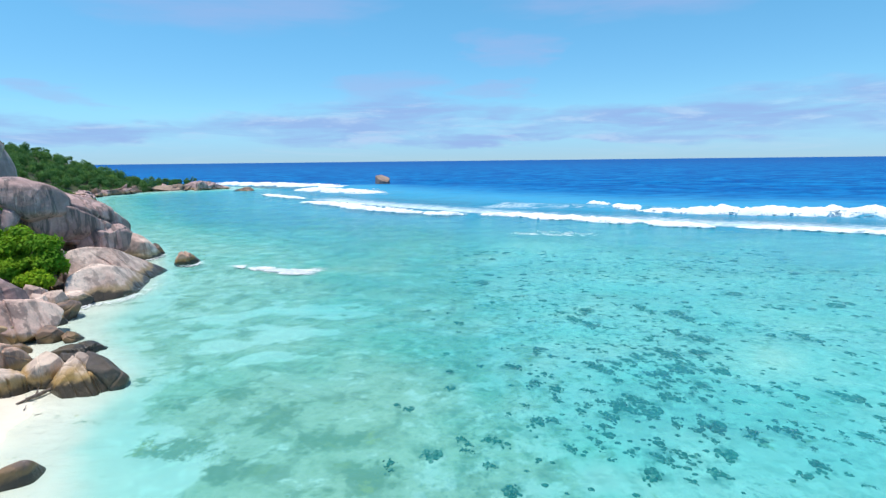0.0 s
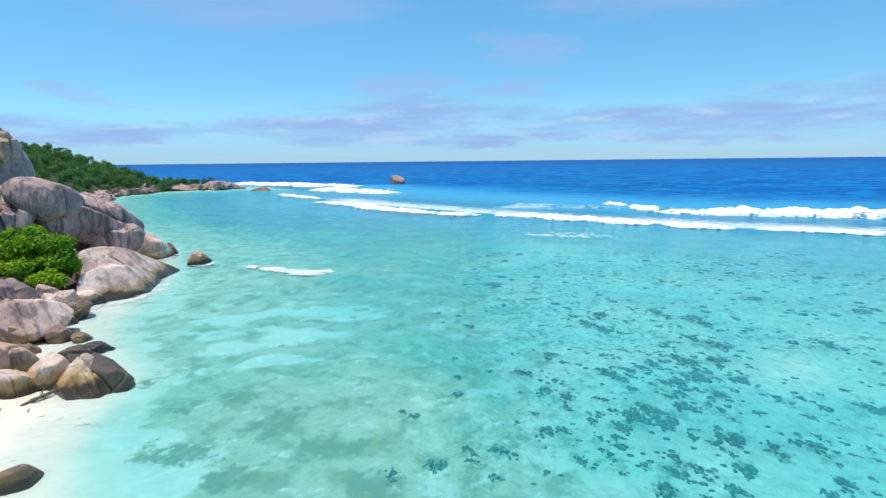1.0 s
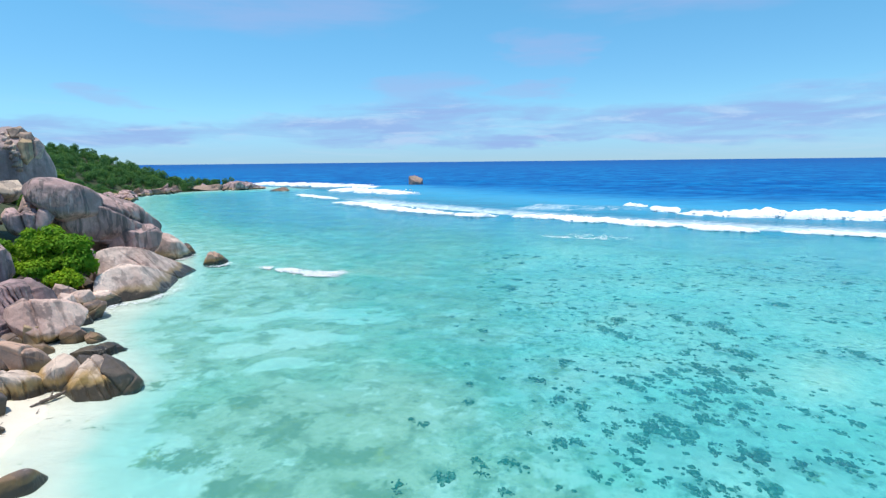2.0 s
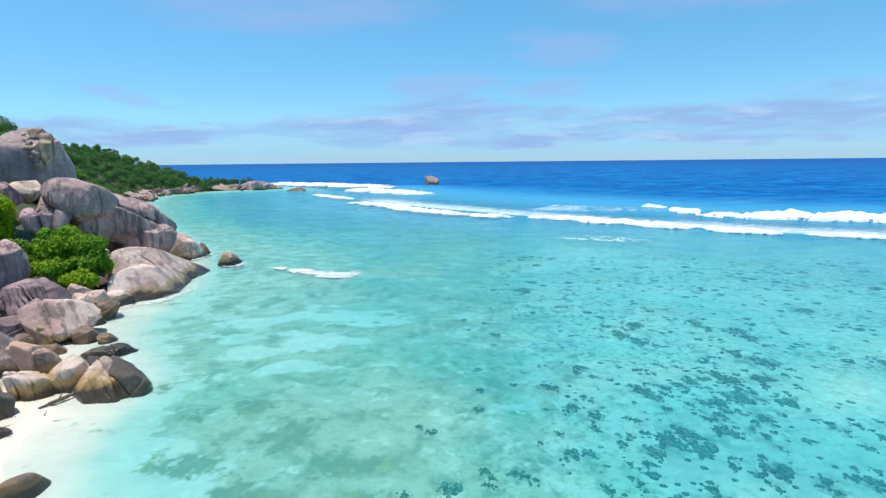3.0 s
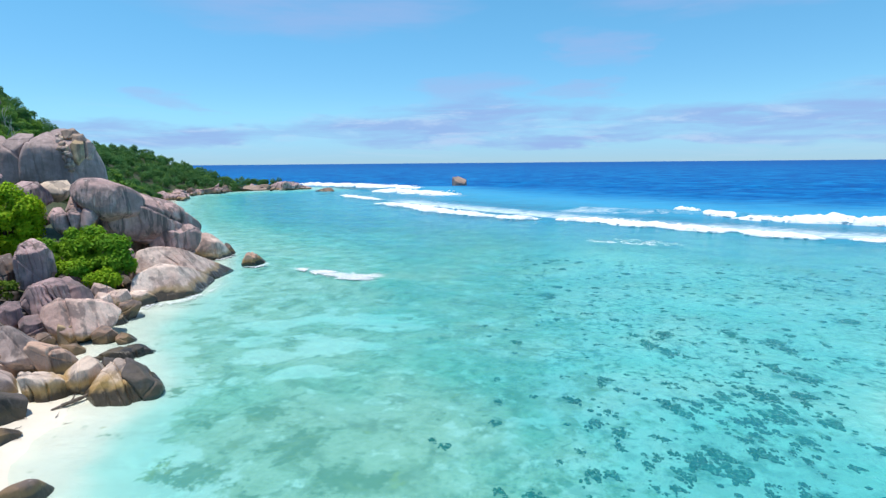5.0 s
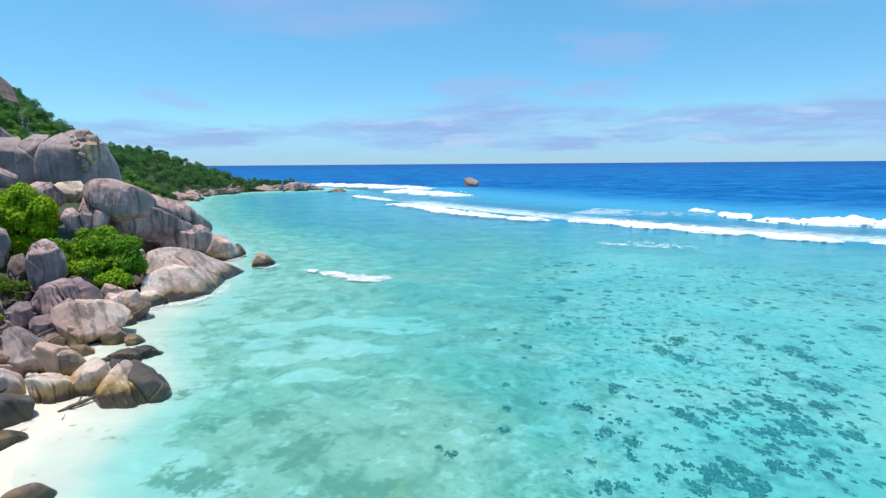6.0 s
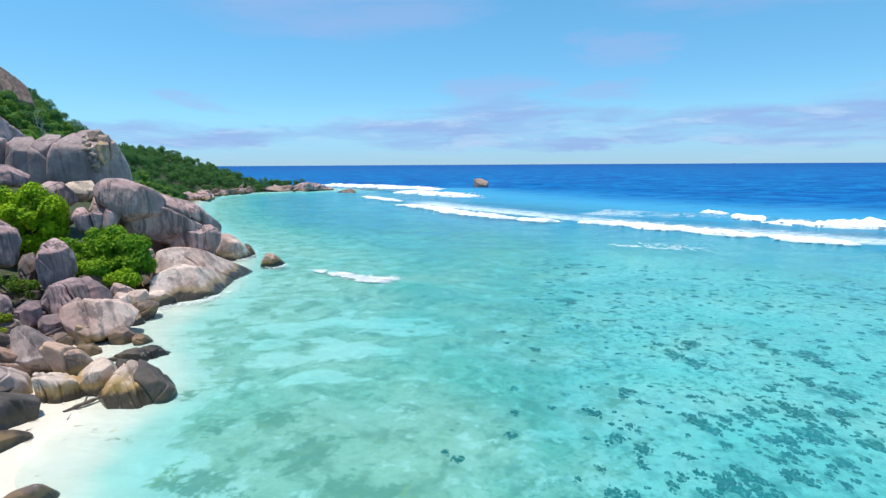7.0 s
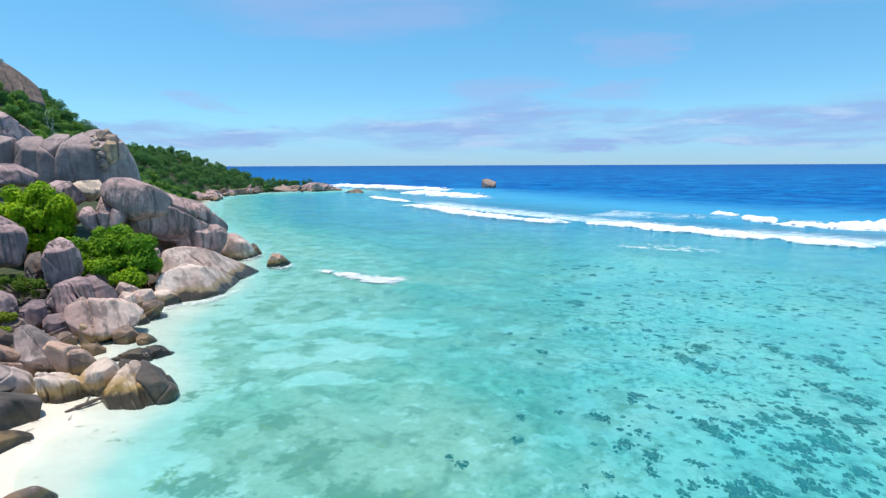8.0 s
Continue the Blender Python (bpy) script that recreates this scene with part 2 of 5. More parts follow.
granite_dome = granite("dome_granite", (0.46, 0.345, 0.325), (0.32, 0.24, 0.23), 0.3, False, bleach=0.2)
# near-black: algae on waterline rocks, painted shade on the pile's small rocks
granite_black = granite("algae_and_shade_black_granite", (0.10, 0.082, 0.066), (0.04, 0.035, 0.03), 0.6, True, (0.09, 0.065, 0.03), 0.15)
granite_rust = granite("rusty_granite", (0.48, 0.335, 0.25), (0.31, 0.225, 0.18), 0.35, False)


def ground_material():
    mat, n = material("sand_and_soil")
    pos = n.add("ShaderNodeNewGeometry").outputs["Position"]
    flat = n.place((1, 1, 0.0), pos)
    sand_tone = n.noise(n.place((0.35, 0.35, 0.35), flat), 1.0, 5, 0.6)
    grit = n.noise(n.place((14, 14, 14), flat), 1.0, 4, 0.7)
    ripple = n.noise(n.place((1.2, 2.6, 1.0), flat), 1.0, 4, 0.6, 0.8)
    sand = n.mix(n.ramp(sand_tone, 0.3, 0.7), (0.80, 0.72, 0.60), (0.70, 0.63, 0.52))
    sand = n.mix(n.ramp(grit, 0.45, 0.75, 0.0, 0.25), sand, (0.45, 0.38, 0.30))
    # wet sand is darker than dry
    level = n.add("ShaderNodeSeparateXYZ", Vector=pos).outputs[2]
    sand = n.mix(n.ramp(level, 0.05, -0.12), sand, n.mix(n.ramp(sand_tone, 0.3, 0.7), (0.70, 0.655, 0.58), (0.62, 0.58, 0.51)))
    # weed and rubble on the sea bed
    blotch = n.noise(n.place((0.42, 0.40, 1.0), flat), 1.0, 6, 0.62, 0.0)
    fine = n.noise(n.place((1.6, 1.5, 1.0), flat), 1.0, 5, 0.62, 0.0)
    weed = n.attribute("weed")
    cover = n.maths("ADD", n.maths("MULTIPLY", blotch, 0.62), n.maths("MULTIPLY", fine, 0.38))
    cover = n.ramp(n.maths("ADD", cover, n.maths("MULTIPLY", n.maths("SUBTRACT", weed, 0.5), 0.42)), 0.445, 0.54)
    tint = n.mix(n.ramp(fine, 0.35, 0.65), (0.36, 0.39, 0.27), (0.50, 0.50, 0.38))
    bed = n.mix(n.maths("MULTIPLY", cover, n.ramp(weed, 0.02, 0.25, 0.0, 0.8)), sand, tint)
    tufts = n.noise(n.place((0.55, 0.5, 1.0), flat, (9, 4, 0)), 1.0, 5, 0.58, 0.6)
    bed = n.mix(n.maths("MULTIPLY", n.maths("MULTIPLY", cover, n.ramp(weed, 0.1, 0.5)), n.ramp(tufts, 0.46, 0.66, 0.0, 0.6)), bed, (0.17, 0.25, 0.18))
    mat_tone = n.mix(n.ramp(tufts, 0.5, 0.62), (0.19, 0.27, 0.19), n.mix(n.ramp(blotch, 0.52, 0.66), (0.28, 0.33, 0.21), (0.42, 0.41, 0.20)))
    bed = n.mix(n.ramp(n.maths("ADD", n.maths("MULTIPLY", n.attribute("thick"), 0.75), n.maths("ADD", n.maths("MULTIPLY", n.maths("SUBTRACT", blotch, 0.5), 2.4), n.maths("MULTIPLY", n.maths("SUBTRACT", fine, 0.5), 1.6))), 0.30, 0.64, 0.0, 0.85), bed, mat_tone)
    rubble = n.attribute("rubble")
    shells = n.noise(n.place((1.3, 1.1, 1.0), flat, (2, 5, 0)), 1.0, 5, 0.62, 0.0)
    bed = n.mix(n.maths("MULTIPLY", n.ramp(shells, 0.5, 0.62), n.maths("MULTIPLY", n.ramp(level, -0.25, -0.5, 0.0, 0.6), n.ramp(weed, 0.5, 0.25, 0.12, 1.0))), bed, (0.80, 0.76, 0.67))
    speck = n.noise(n.place((0.8, 0.7, 1.0), flat, (7, 2, 0)), 1.0, 5, 0.64, 0.0)
    crumbs = n.noise(n.place((2.1, 1.8, 1.0), flat, (3, 8, 0)), 1.0, 4, 0.62, 0.0)
    dots = n.maths("MAXIMUM", n.maths("MULTIPLY", n.ramp(speck, 0.51, 0.64), 0.75), n.maths("MULTIPLY", n.ramp(crumbs, 0.52, 0.65), 0.9))
    bed = n.mix(n.maths("MULTIPLY", dots, n.maths("MULTIPLY", rubble, 1.15, clamp=True)), bed, (0.07, 0.22, 0.185))
    grown = n.maths("ADD", n.attribute("reef"), n.maths("MULTIPLY", n.maths("SUBTRACT", speck, 0.5), 1.3))
    bed = n.mix(n.ramp(grown, 0.28, 0.95, 0.0, 0.5), bed, n.mix(n.ramp(crumbs, 0.4, 0.6), (0.05, 0.21, 0.185), (0.14, 0.27, 0.22)))
    # soil and litter under the trees; between the boulders it paints the gaps' shade
    soil_shade_fac = n.attribute("soil_shade")
    litter_shade = n.mix(n.ramp(fine, 0.35, 0.65), (0.03, 0.05, 0.018), (0.07, 0.08, 0.035))
    colour = n.mix(soil_shade_fac, bed, litter_shade)
    relief = n.maths("ADD", n.maths("MULTIPLY", ripple, 0.25), n.maths("MULTIPLY", grit, 0.1))
    finish(n, n.add("ShaderNodeBsdfPrincipled", Base_Color=colour, Roughness=0.9, Normal=n.bump(relief, 0.5, 0.12)).outputs[0])
    return mat


def water_material():
    mat, n = material("sea_water")
    pos = n.add("ShaderNodeNewGeometry").outputs["Position"]
    flat = n.place((1, 1, 0.0), pos)
    swirl = n.noise(n.place((0.10, 0.13, 1), flat, (2, 4, 0)), 1.0, 6, 0.62, 0.3)
    depth = n.attribute("depth")
    depth = n.maths("ADD", depth, n.maths("MULTIPLY", n.ramp(depth, 0.6, 1.2), n.maths("MULTIPLY", n.maths("SUBTRACT", swirl, 0.5), 2.0)))
    foam = n.attribute("foam")
    ripple = n.noise(n.place((0.9, 1.6, 1), flat), 1.0, 5, 0.6, 0.6)
    chop = n.noise(n.place((0.07, 0.24, 1), flat), 1.0, 6, 0.66, 0.4)
    fine = n.noise(n.place((3.4, 5.5, 1), flat), 1.0, 3, 0.6, 0.4)
    relief = n.maths("ADD", n.maths("MULTIPLY", chop, 2.2), n.maths("ADD", ripple, n.maths("MULTIPLY", fine, 0.3)))
    normal = n.bump(relief, 0.38, 0.35)
    clear = n.mix(n.ramp(depth, -0.05, 0.62), (0.97, 0.99, 0.985), (0.62, 0.93, 0.935))
    clear = n.mix(n.ramp(depth, 0.6, 1.35), clear, (0.43, 0.885, 0.92))
    clear = n.mix(n.maths("MULTIPLY", n.ramp(swirl, 0.48, 0.66, 0.0, 0.45), n.ramp(depth, 0.6, 1.2)), clear, (0.36, 0.88, 0.80))
    clear = n.mix(n.ramp(depth, 1.2, 3.4), clear, (0.10, 0.56, 0.80))
    clear = n.mix(n.ramp(depth, 3.0, 6.0), clear, (0.02, 0.40, 0.70))
    through_water = n.add("ShaderNodeBsdfTransparent", Color=clear).outputs[0]
    body_colour = n.mix(n.ramp(depth, 0.8, 2.4), (0.07, 0.56, 0.62), (0.06, 0.38, 0.58))
    body_colour = n.mix(n.ramp(depth, 2.0, 9.0), body_colour, (0.003, 0.165, 0.46))
    # light and dark of chop and swell is put into the body colour
    body_colour = n.mix(n.ramp(chop, 0.40, 0.64, 0.0, 0.75), body_colour, n.mix(n.ramp(depth, 3.0, 9.0), (0.06, 0.33, 0.52), (0.001, 0.085, 0.31)))
    swell = n.noise(n.place((0.028, 0.055, 1), flat, (3, 1, 0)), 1.0, 8, 0.72, 0.4)
    range_out = n.add("ShaderNodeVectorMath", i0=flat)
    range_out.operation = "LENGTH"
    far = n.ramp(range_out.outputs["Value"], 250, 2200)
    open_sea = n.mix(far, n.mix(n.ramp(swell, 0.36, 0.62), (0.006, 0.24, 0.54), (0.001, 0.085, 0.32)), (0.001, 0.085, 0.31))
    body_colour = n.mix(n.ramp(depth, 5.0, 10.0, 0.0, 0.8), body_colour, open_sea)
    crest_shade = n.noise(n.place((0.09, 0.15, 1), flat, (6, 2, 0)), 1.0, 7, 0.72, 0.3)
    body_colour = n.mix(n.maths("MULTIPLY", n.ramp(crest_shade, 0.45, 0.58, 0.0, 0.75), n.ramp(depth, 4.0, 9.0)), body_colour, (0.001, 0.065, 0.25))
    body = n.add("ShaderNodeBsdfDiffuse", Color=body_colour).outputs[0]
    inner = n.add("ShaderNodeMixShader", i0=n.ramp(depth, 0.05, 4.5, 0.0, 1.0), i1=through_water, i2=body).outputs[0]
    gloss = n.add("ShaderNodeBsdfGlossy", Color=(1, 1, 1), Roughness=0.12, Normal=normal).outputs[0]
    fresnel = n.add("ShaderNodeFresnel", IOR=1.33, Normal=normal).outputs[0]
    surface = n.add("ShaderNodeMixShader", i0=n.maths("MULTIPLY", fresnel, n.ramp(depth, 1.0, 6.0, 0.42, 0.12), clamp=True), i1=inner, i2=gloss).outputs[0]
    lace = n.noise(n.place((0.32, 0.5, 1), flat), 1.0, 8, 0.74, 1.2)
    spread = n.ramp(n.maths("ADD", lace, n.maths("SUBTRACT", foam, 0.62)), 0.26, 0.72)
    froth = n.add("ShaderNodeBsdfDiffuse", Color=(0.74, 0.84, 0.88)).outputs[0]
    finish(n, n.add("ShaderNodeMixShader", i0=n.maths("MULTIPLY", spread, n.ramp(foam, 0.0, 0.1)), i1=surface, i2=froth).outputs[0])
    return mat


def foam_material():
    mat, n = material("white_foam")
    pos = n.add("ShaderNodeNewGeometry").outputs["Position"]
    lumps = n.noise(n.place((1.4, 1.4, 1.4), pos), 1.0, 6, 0.7, 0.5)
    lace = n.noise(n.place((2.4, 2.4, 1.0), pos, (4, 4, 4)), 1.0, 6, 0.72, 0.8)
    colour = n.mix(n.ramp(lumps, 0.3, 0.6), (0.82, 0.88, 0.90), (0.95, 0.96, 0.96))
    solid = n.add("ShaderNodeBsdfPrincipled", Base_Color=colour, Roughness=0.8, Normal=n.bump(lumps, 0.5, 0.08)).outputs[0]
    bare = n.add("ShaderNodeBsdfTransparent", Color=(1, 1, 1)).outputs[0]
    finish(n, n.add("ShaderNodeMixShader", i0=n.ramp(lace, 0.30, 0.50, 0.45, 0.98), i1=bare, i2=solid).outputs[0])
    return mat


def leaf_material(name, a, b, c):
    mat, n = material(name)
    rnd = n.add("ShaderNodeNewGeometry").outputs["Random Per Island"]
    patch = n.noise(n.place((0.3, 0.3, 0.3)), 1.0, 4, 0.65)
    own = n.add("ShaderNodeObjectInfo").outputs["Random"]
    colour = n.mix(rnd, a, b)
    colour = n.mix(n.ramp(n.maths("ADD", patch, n.maths("MULTIPLY", own, 0.3)), 0.42, 0.85), colour, c)
    leaf = n.add("ShaderNodeBsdfPrincipled", Base_Color=colour, Roughness=0.75, Specular_IOR_Level=0.2).outputs[0]
    glow = n.add("ShaderNodeBsdfTranslucent", Color=colour).outputs[0]
    finish(n, n.add("ShaderNodeMixShader", i0=0.3, i1=leaf, i2=glow).outputs[0])
    return mat


def bark_material(name, a, b):
    mat, n = material(name)
    tone = n.noise(n.place((3, 3, 0.8)), 1.0, 5, 0.65)
    colour = n.mix(n.ramp(tone, 0.3, 0.7), a, b)
    finish(n, n.add("ShaderNodeBsdfPrincipled", Base_Color=colour, Roughness=0.85, Normal=n.bump(tone, 0.6, 0.05)).outputs[0])
    return mat


def coral_material():
    mat, n = material("coral")
    own = n.add("ShaderNodeObjectInfo").outputs["Random"]
    island = n.add("ShaderNodeNewGeometry").outputs["Random Per Island"]
    grit = n.noise(n.place((4.5, 4.5, 4.5)), 1.0, 5, 0.7)
    colour = n.mix(n.maths("FRACT", n.maths("ADD", own, island)), (0.008, 0.13, 0.115), (0.05, 0.20, 0.165))
    patch = n.noise(n.place((1.6, 1.6, 1.6)), 1.0, 5, 0.7)
    colour = n.mix(n.ramp(patch, 0.48, 0.60), colour, (0.03, 0.16, 0.135))
    colour = n.mix(n.ramp(grit, 0.50, 0.62, 0.0, 0.75), colour, (0.33, 0.42, 0.34))
    finish(n, n.add("ShaderNodeBsdfPrincipled", Base_Color=colour, Roughness=0.9, Normal=n.bump(grit, 0.8, 0.1)).outputs[0])
    return mat


SAND, WATER, FOAM, CORAL = ground_material(), water_material(), foam_material(), coral_material()
LEAF_BRIGHT = leaf_material("bright_leaves", (0.25, 0.46, 0.012), (0.50, 0.66, 0.02), (0.12, 0.29, 0.02))
# extra blue in the forest leaves stands in for haze over the slope
LEAF_DARK = leaf_material("forest_leaves", (0.06, 0.17, 0.065), (0.11, 0.27, 0.075), (0.21, 0.38, 0.06))
LEAF_DULL = leaf_material("dull_leaves", (0.09, 0.18, 0.015), (0.20, 0.29, 0.03), (0.05, 0.11, 0.012))
LEAF_TUFT = leaf_material("yellow_grass", (0.30, 0.36, 0.02), (0.42, 0.45, 0.04), (0.16, 0.22, 0.02))
BARK = bark_material("bark", (0.10, 0.075, 0.055), (0.20, 0.16, 0.13))
DEAD_WOOD = bark_material("dead_wood", (0.40, 0.36, 0.32), (0.58, 0.54, 0.50))

# ---------------------------------------------------------------- ground, sea
gx = lines_of([(-4990, -1000, 300), (-1000, -300, 50), (-300, -150, 5), (-150, -46, 2), (-46, 50, 0.5), (50, 140, 2), (140, 400, 20), (400, 1000, 100), (1000, 5100, 300)])
gy = lines_of([(-990, -100, 90), (-100, 0, 10), (0, 14, 1), (14, 80, 0.5), (80, 290, 2), (290, 400, 6), (400, 1000, 60), (1000, 5100, 300)])
GX, GY = np.meshgrid(gx, gy)
depth, off, reef = sea_depth(GX, GY)
# bed raised under the foam, an added shape that keeps its shadow close
foam_lift = 1.3 * np.exp(-(reef / 9.0) ** 2) + 1.0 * np.exp(-(signed_distance(GX, GY, [(-26, 65.8), (-20, 62), (-16, 60.2), (-13, 60)]) / 2.5) ** 2)
ground_z = np.where(off > 0, -np.maximum(0.6 * depth - foam_lift, np.minimum(0.6 * depth, 0.13)), land_height(GX, GY, -off) - 0.05)
weed = smooth(off + 5 * (fbm(np.stack([GX.ravel() * 0.25, GY.ravel() * 0.25, 0 * GX.ravel()], 1), 3, 88).reshape(GX.shape) - 0.5), 4.8, 7.4) * (0.54 + 0.12 * np.exp(-((GX + 9) / 10.0) ** 2)) * (1 - 0.55 * smooth(GX, 0, 12)) * smooth(-reef, 0, 30)
for cx, cy, rx, ry, turn in ((-11.6, 47.6, 4.2, 2.3, -8), (-12.4, 40.6, 2.5, 1.8, 20), (-17.6, 46.2, 3.2, 1.0, 40), (-18.8, 40.5, 1.9, 1.0, 0), (-13, 35, 2.7, 1.2, 10), (-16.5, 37.5, 2.2, 1.2, 0), (-20, 45, 2.5, 1.2, 20), (-15.2, 42.5, 1.0, 0.7, 0)):
    weed = weed * (1 - 0.95 * soft_patch(GX, GY, cx, cy, rx, ry, turn))
thick = 0 * GX
for cx, cy, rx, ry in ((-12.3, 23.5, 2.0, 0.95), (-9.1, 21.8, 1.2, 0.9), (-9.6, 26.5, 1.9, 1.6), (-6.1, 24.1, 2.0, 1.1), (-3.5, 21.1, 1.6, 1.2), (-5.5, 20.3, 0.7, 0.5), (-14.8, 28.6, 0.8, 1.0), (-12.3, 29.7, 1.2, 1.0), (-18.9, 31.0, 0.7, 0.6)):
    thick = np.maximum(thick, 1 - smooth(np.hypot((GX - cx) / rx, (GY - cy) / ry), 0.2, 1.9))
weed = np.clip(weed + 0.12 * thick, 0, 1)
HEADS_NEAR = [(2.4, 23.9, 0.3), (9.5, 22.8, 0.3), (8.8, 21.4, 0.3), (10.3, 23.5, 0.3), (8.1, 24.9, 0.2), (7.2, 23.8, 0.2), (5.6, 23.6, 0.2), (-0.6, 23.0, 0.3), (0.7, 24.1, 0.2), (1.9, 21.8, 0.2), (2.5, 20.1, 0.3), (13.8, 25.9, 0.4), (13.1, 23.2, 0.3), (11.8, 21.2, 0.3), (15.1, 24.6, 0.3), (17.2, 25.0, 0.3), (16.5, 22.0, 0.3), (20.6, 24.6, 0.3)]
HEADS_MID = [(6.5, 30.3, 0.3), (9.4, 34.2, 0.4), (10.0, 33.1, 0.3), (4.1, 33.9, 0.3), (5.3, 31.1, 0.3), (18.5, 29.9, 0.3), (22.4, 29.1, 0.5), (0.3, 30.4, 0.2)]
HEADS_FAR = [(18.0, 47.2, 0.6), (27.3, 38.8, 0.7), (-5.2, 43.1, 0.3), (3.9, 58.9, 0.7), (29.1, 52.5, 0.9), (36.0, 48.0, 0.9), (6.9, 37.0, 0.3)]
HEADS_EAST = [(20.4, 46.1, 0.77), (20.6, 44.4, 0.42), (19.1, 39.4, 0.85), (18.2, 40.1, 0.59), (9.7, 27.3, 0.51), (10.9, 28.3, 0.42), (11.3, 27.6, 0.42), (12.8, 28.7, 0.42), (13.2, 30.7, 0.26), (15.4, 30.7, 0.34), (13.7, 32.5, 0.42), (12.7, 32.6, 0.26), (13.2, 35.3, 0.34), (15.1, 36.9, 0.34), (15.8, 35.7, 0.51), (15.2, 33.7, 0.42), (15.6, 32.9, 0.34), (18.0, 35.8, 0.42), (17.7, 33.0, 0.34), (12.7, 47.2, 0.59), (10.6, 44.9, 0.51), (11.6, 43.3, 0.59), (11.1, 34.5, 0.26), (14.3, 36.0, 0.26), (12.3, 34.8, 0.26), (10.7, 31.4, 0.17), (4.6, 26.1, 0.34), (5.5, 26.1, 0.26), (8.3, 27.0, 0.34), (9.3, 28.6, 0.17)]
HEADS = HEADS_NEAR + HEADS_MID + HEADS_FAR + HEADS_EAST
rubble = (0.34 + 0.45 * smooth(fbm(np.stack([GX.ravel() * 0.16, GY.ravel() * 0.2, 0 * GX.ravel()], 1), 3, 55).reshape(GX.shape), 0.4, 0.65)) * smooth(GX, -6, 4)
reef_growth = 0 * GX
for cx, cy, cr in HEADS:
    reef_growth = np.maximum(reef_growth, np.exp(-(((GX - cx) / (cr * 1.5 + 0.2)) ** 2 + ((GY - cy) / (cr * 1.3 + 0.2)) ** 2)))
    rubble = np.maximum(rubble, np.exp(-(((GX - cx) / (cr * 2.4 + 0.4)) ** 2 + ((GY - cy) / (cr * 2.0 + 0.4)) ** 2)))
rubble = rubble * smooth(-reef, 5, 35) * (0.75 + 0.25 * smooth(GY, 30, 42))
# this mask also darkens the ground of the pile's gaps in place of shade
soil_shade = smooth(-off, np.where(GY > 85, -0.6, 2.0), np.where(GY > 85, 0.6, 4.0))
ground = sheet("ground", gx, gy, ground_z, {"weed": weed, "thick": thick, "rubble": rubble, "reef": reef_growth, "soil_shade": soil_shade}, SAND)
tagged(ground, "pale coral sand running under clear shallow water and up a wooded slope", "ground", kind="structure")

CREST_FRONT = [(-68, 208), (-46, 180), (-25, 158), (-5, 139), (10, 126), (25, 114), (40, 107), (50, 99), (62, 94.5), (78, 85), (120, 58)]
CREST_BACK = [(18, 150), (41, 141), (48, 138), (54, 131.5), (61, 126), (73, 122), (95, 108), (140, 80)]
CREST_FAR = [(-133, 316), (-91, 290), (-49, 268), (-30, 258)]
CREST_MID = [(-75, 252), (-59, 238.5), (-40, 221), (-26, 209), (-8, 200)]


def ridge(d, tall, front, back):
    """A wave's cross section; d is positive on the sea side."""
    return tall * np.exp(-np.where(d < 0, (d / front) ** 2, (d / back) ** 2))


wx = lines_of([(-4990, -1000, 300), (-1000, -200, 40), (-200, -80, 4), (-80, 110, 0.8), (110, 200, 4), (200, 1000, 40), (1000, 5100, 300)])
wy = lines_of([(-990, -100, 90), (-100, 10, 10), (10, 60, 1.0), (60, 170, 0.7), (170, 340, 2), (340, 700, 12), (700, 1300, 60), (1300, 5100, 300)])
WX, WY = np.meshgrid(wx, wy)
depth_w, off_w, reef_w = sea_depth(WX, WY)


def wave_level(x, y):
    """Height of the water with its swell and the breakers' ridges."""
    fd, bd = signed_distance(x, y, CREST_FRONT), signed_distance(x, y, CREST_BACK)
    z = ridge(fd, 0.18, 2.0, 6.0) + ridge(bd, 0.9, 2.2, 7.0) + ridge(signed_distance(x, y, CREST_FAR), 0.5, 2, 6) + ridge(signed_distance(x, y, CREST_MID), 0.4, 2, 6)
    points = np.stack([np.ravel(x) * 0.03, np.ravel(y) * 0.07, 0 * np.ravel(x)], 1)
    swell = fbm(points, 3, 77).reshape(np.shape(x)) - 0.5
    return z + smooth(signed_distance(x, y, REEF), 5, 60) * 1.2 * swell * smooth(np.hypot(x, y), 1500, 400)


front_d, back_d, mid_d = signed_distance(WX, WY, CREST_FRONT), signed_distance(WX, WY, CREST_BACK), signed_distance(WX, WY, CREST_MID)
level = wave_level(WX, WY)
froth = (smooth(front_d, -2, 1) * smooth(front_d, 30, 3) * 0.64 + smooth(back_d, -12, -1) * smooth(back_d, 6, 0) * 0.45) * smooth(WX, -60, -35)
froth = np.maximum(froth, 0.5 * smooth(mid_d, -10, 0) * smooth(mid_d, 3, 0) * smooth(WX, -4, -26) * smooth(WX, -75, -60))
ripple_d = signed_distance(WX, WY, [(-27, 66), (-20, 62.6), (-16, 61), (-12, 60.6)])
froth = np.maximum(froth, 0.8 * smooth(ripple_d, -1.4, 0.0) * smooth(ripple_d, 3.6, 0.4) * smooth(WX, -27, -22) * smooth(WX, -12.5, -17))
water = sheet("water", wx, wy, level, {"depth": depth_w, "foam": froth}, WATER)
tagged(water, "clear turquoise lagoon water turning deep blue beyond the reef", "sea", kind="structure")


# ---------------------------------------------------------------- boulders
def mesh_of(name, co, faces, mat):
    me = bpy.data.meshes.new(name)
    me.from_pydata(np.asarray(co).tolist(), [], faces)
    me.polygons.foreach_set("use_smooth", np.ones(len(me.polygons), bool))
    me.materials.append(mat)
    return me


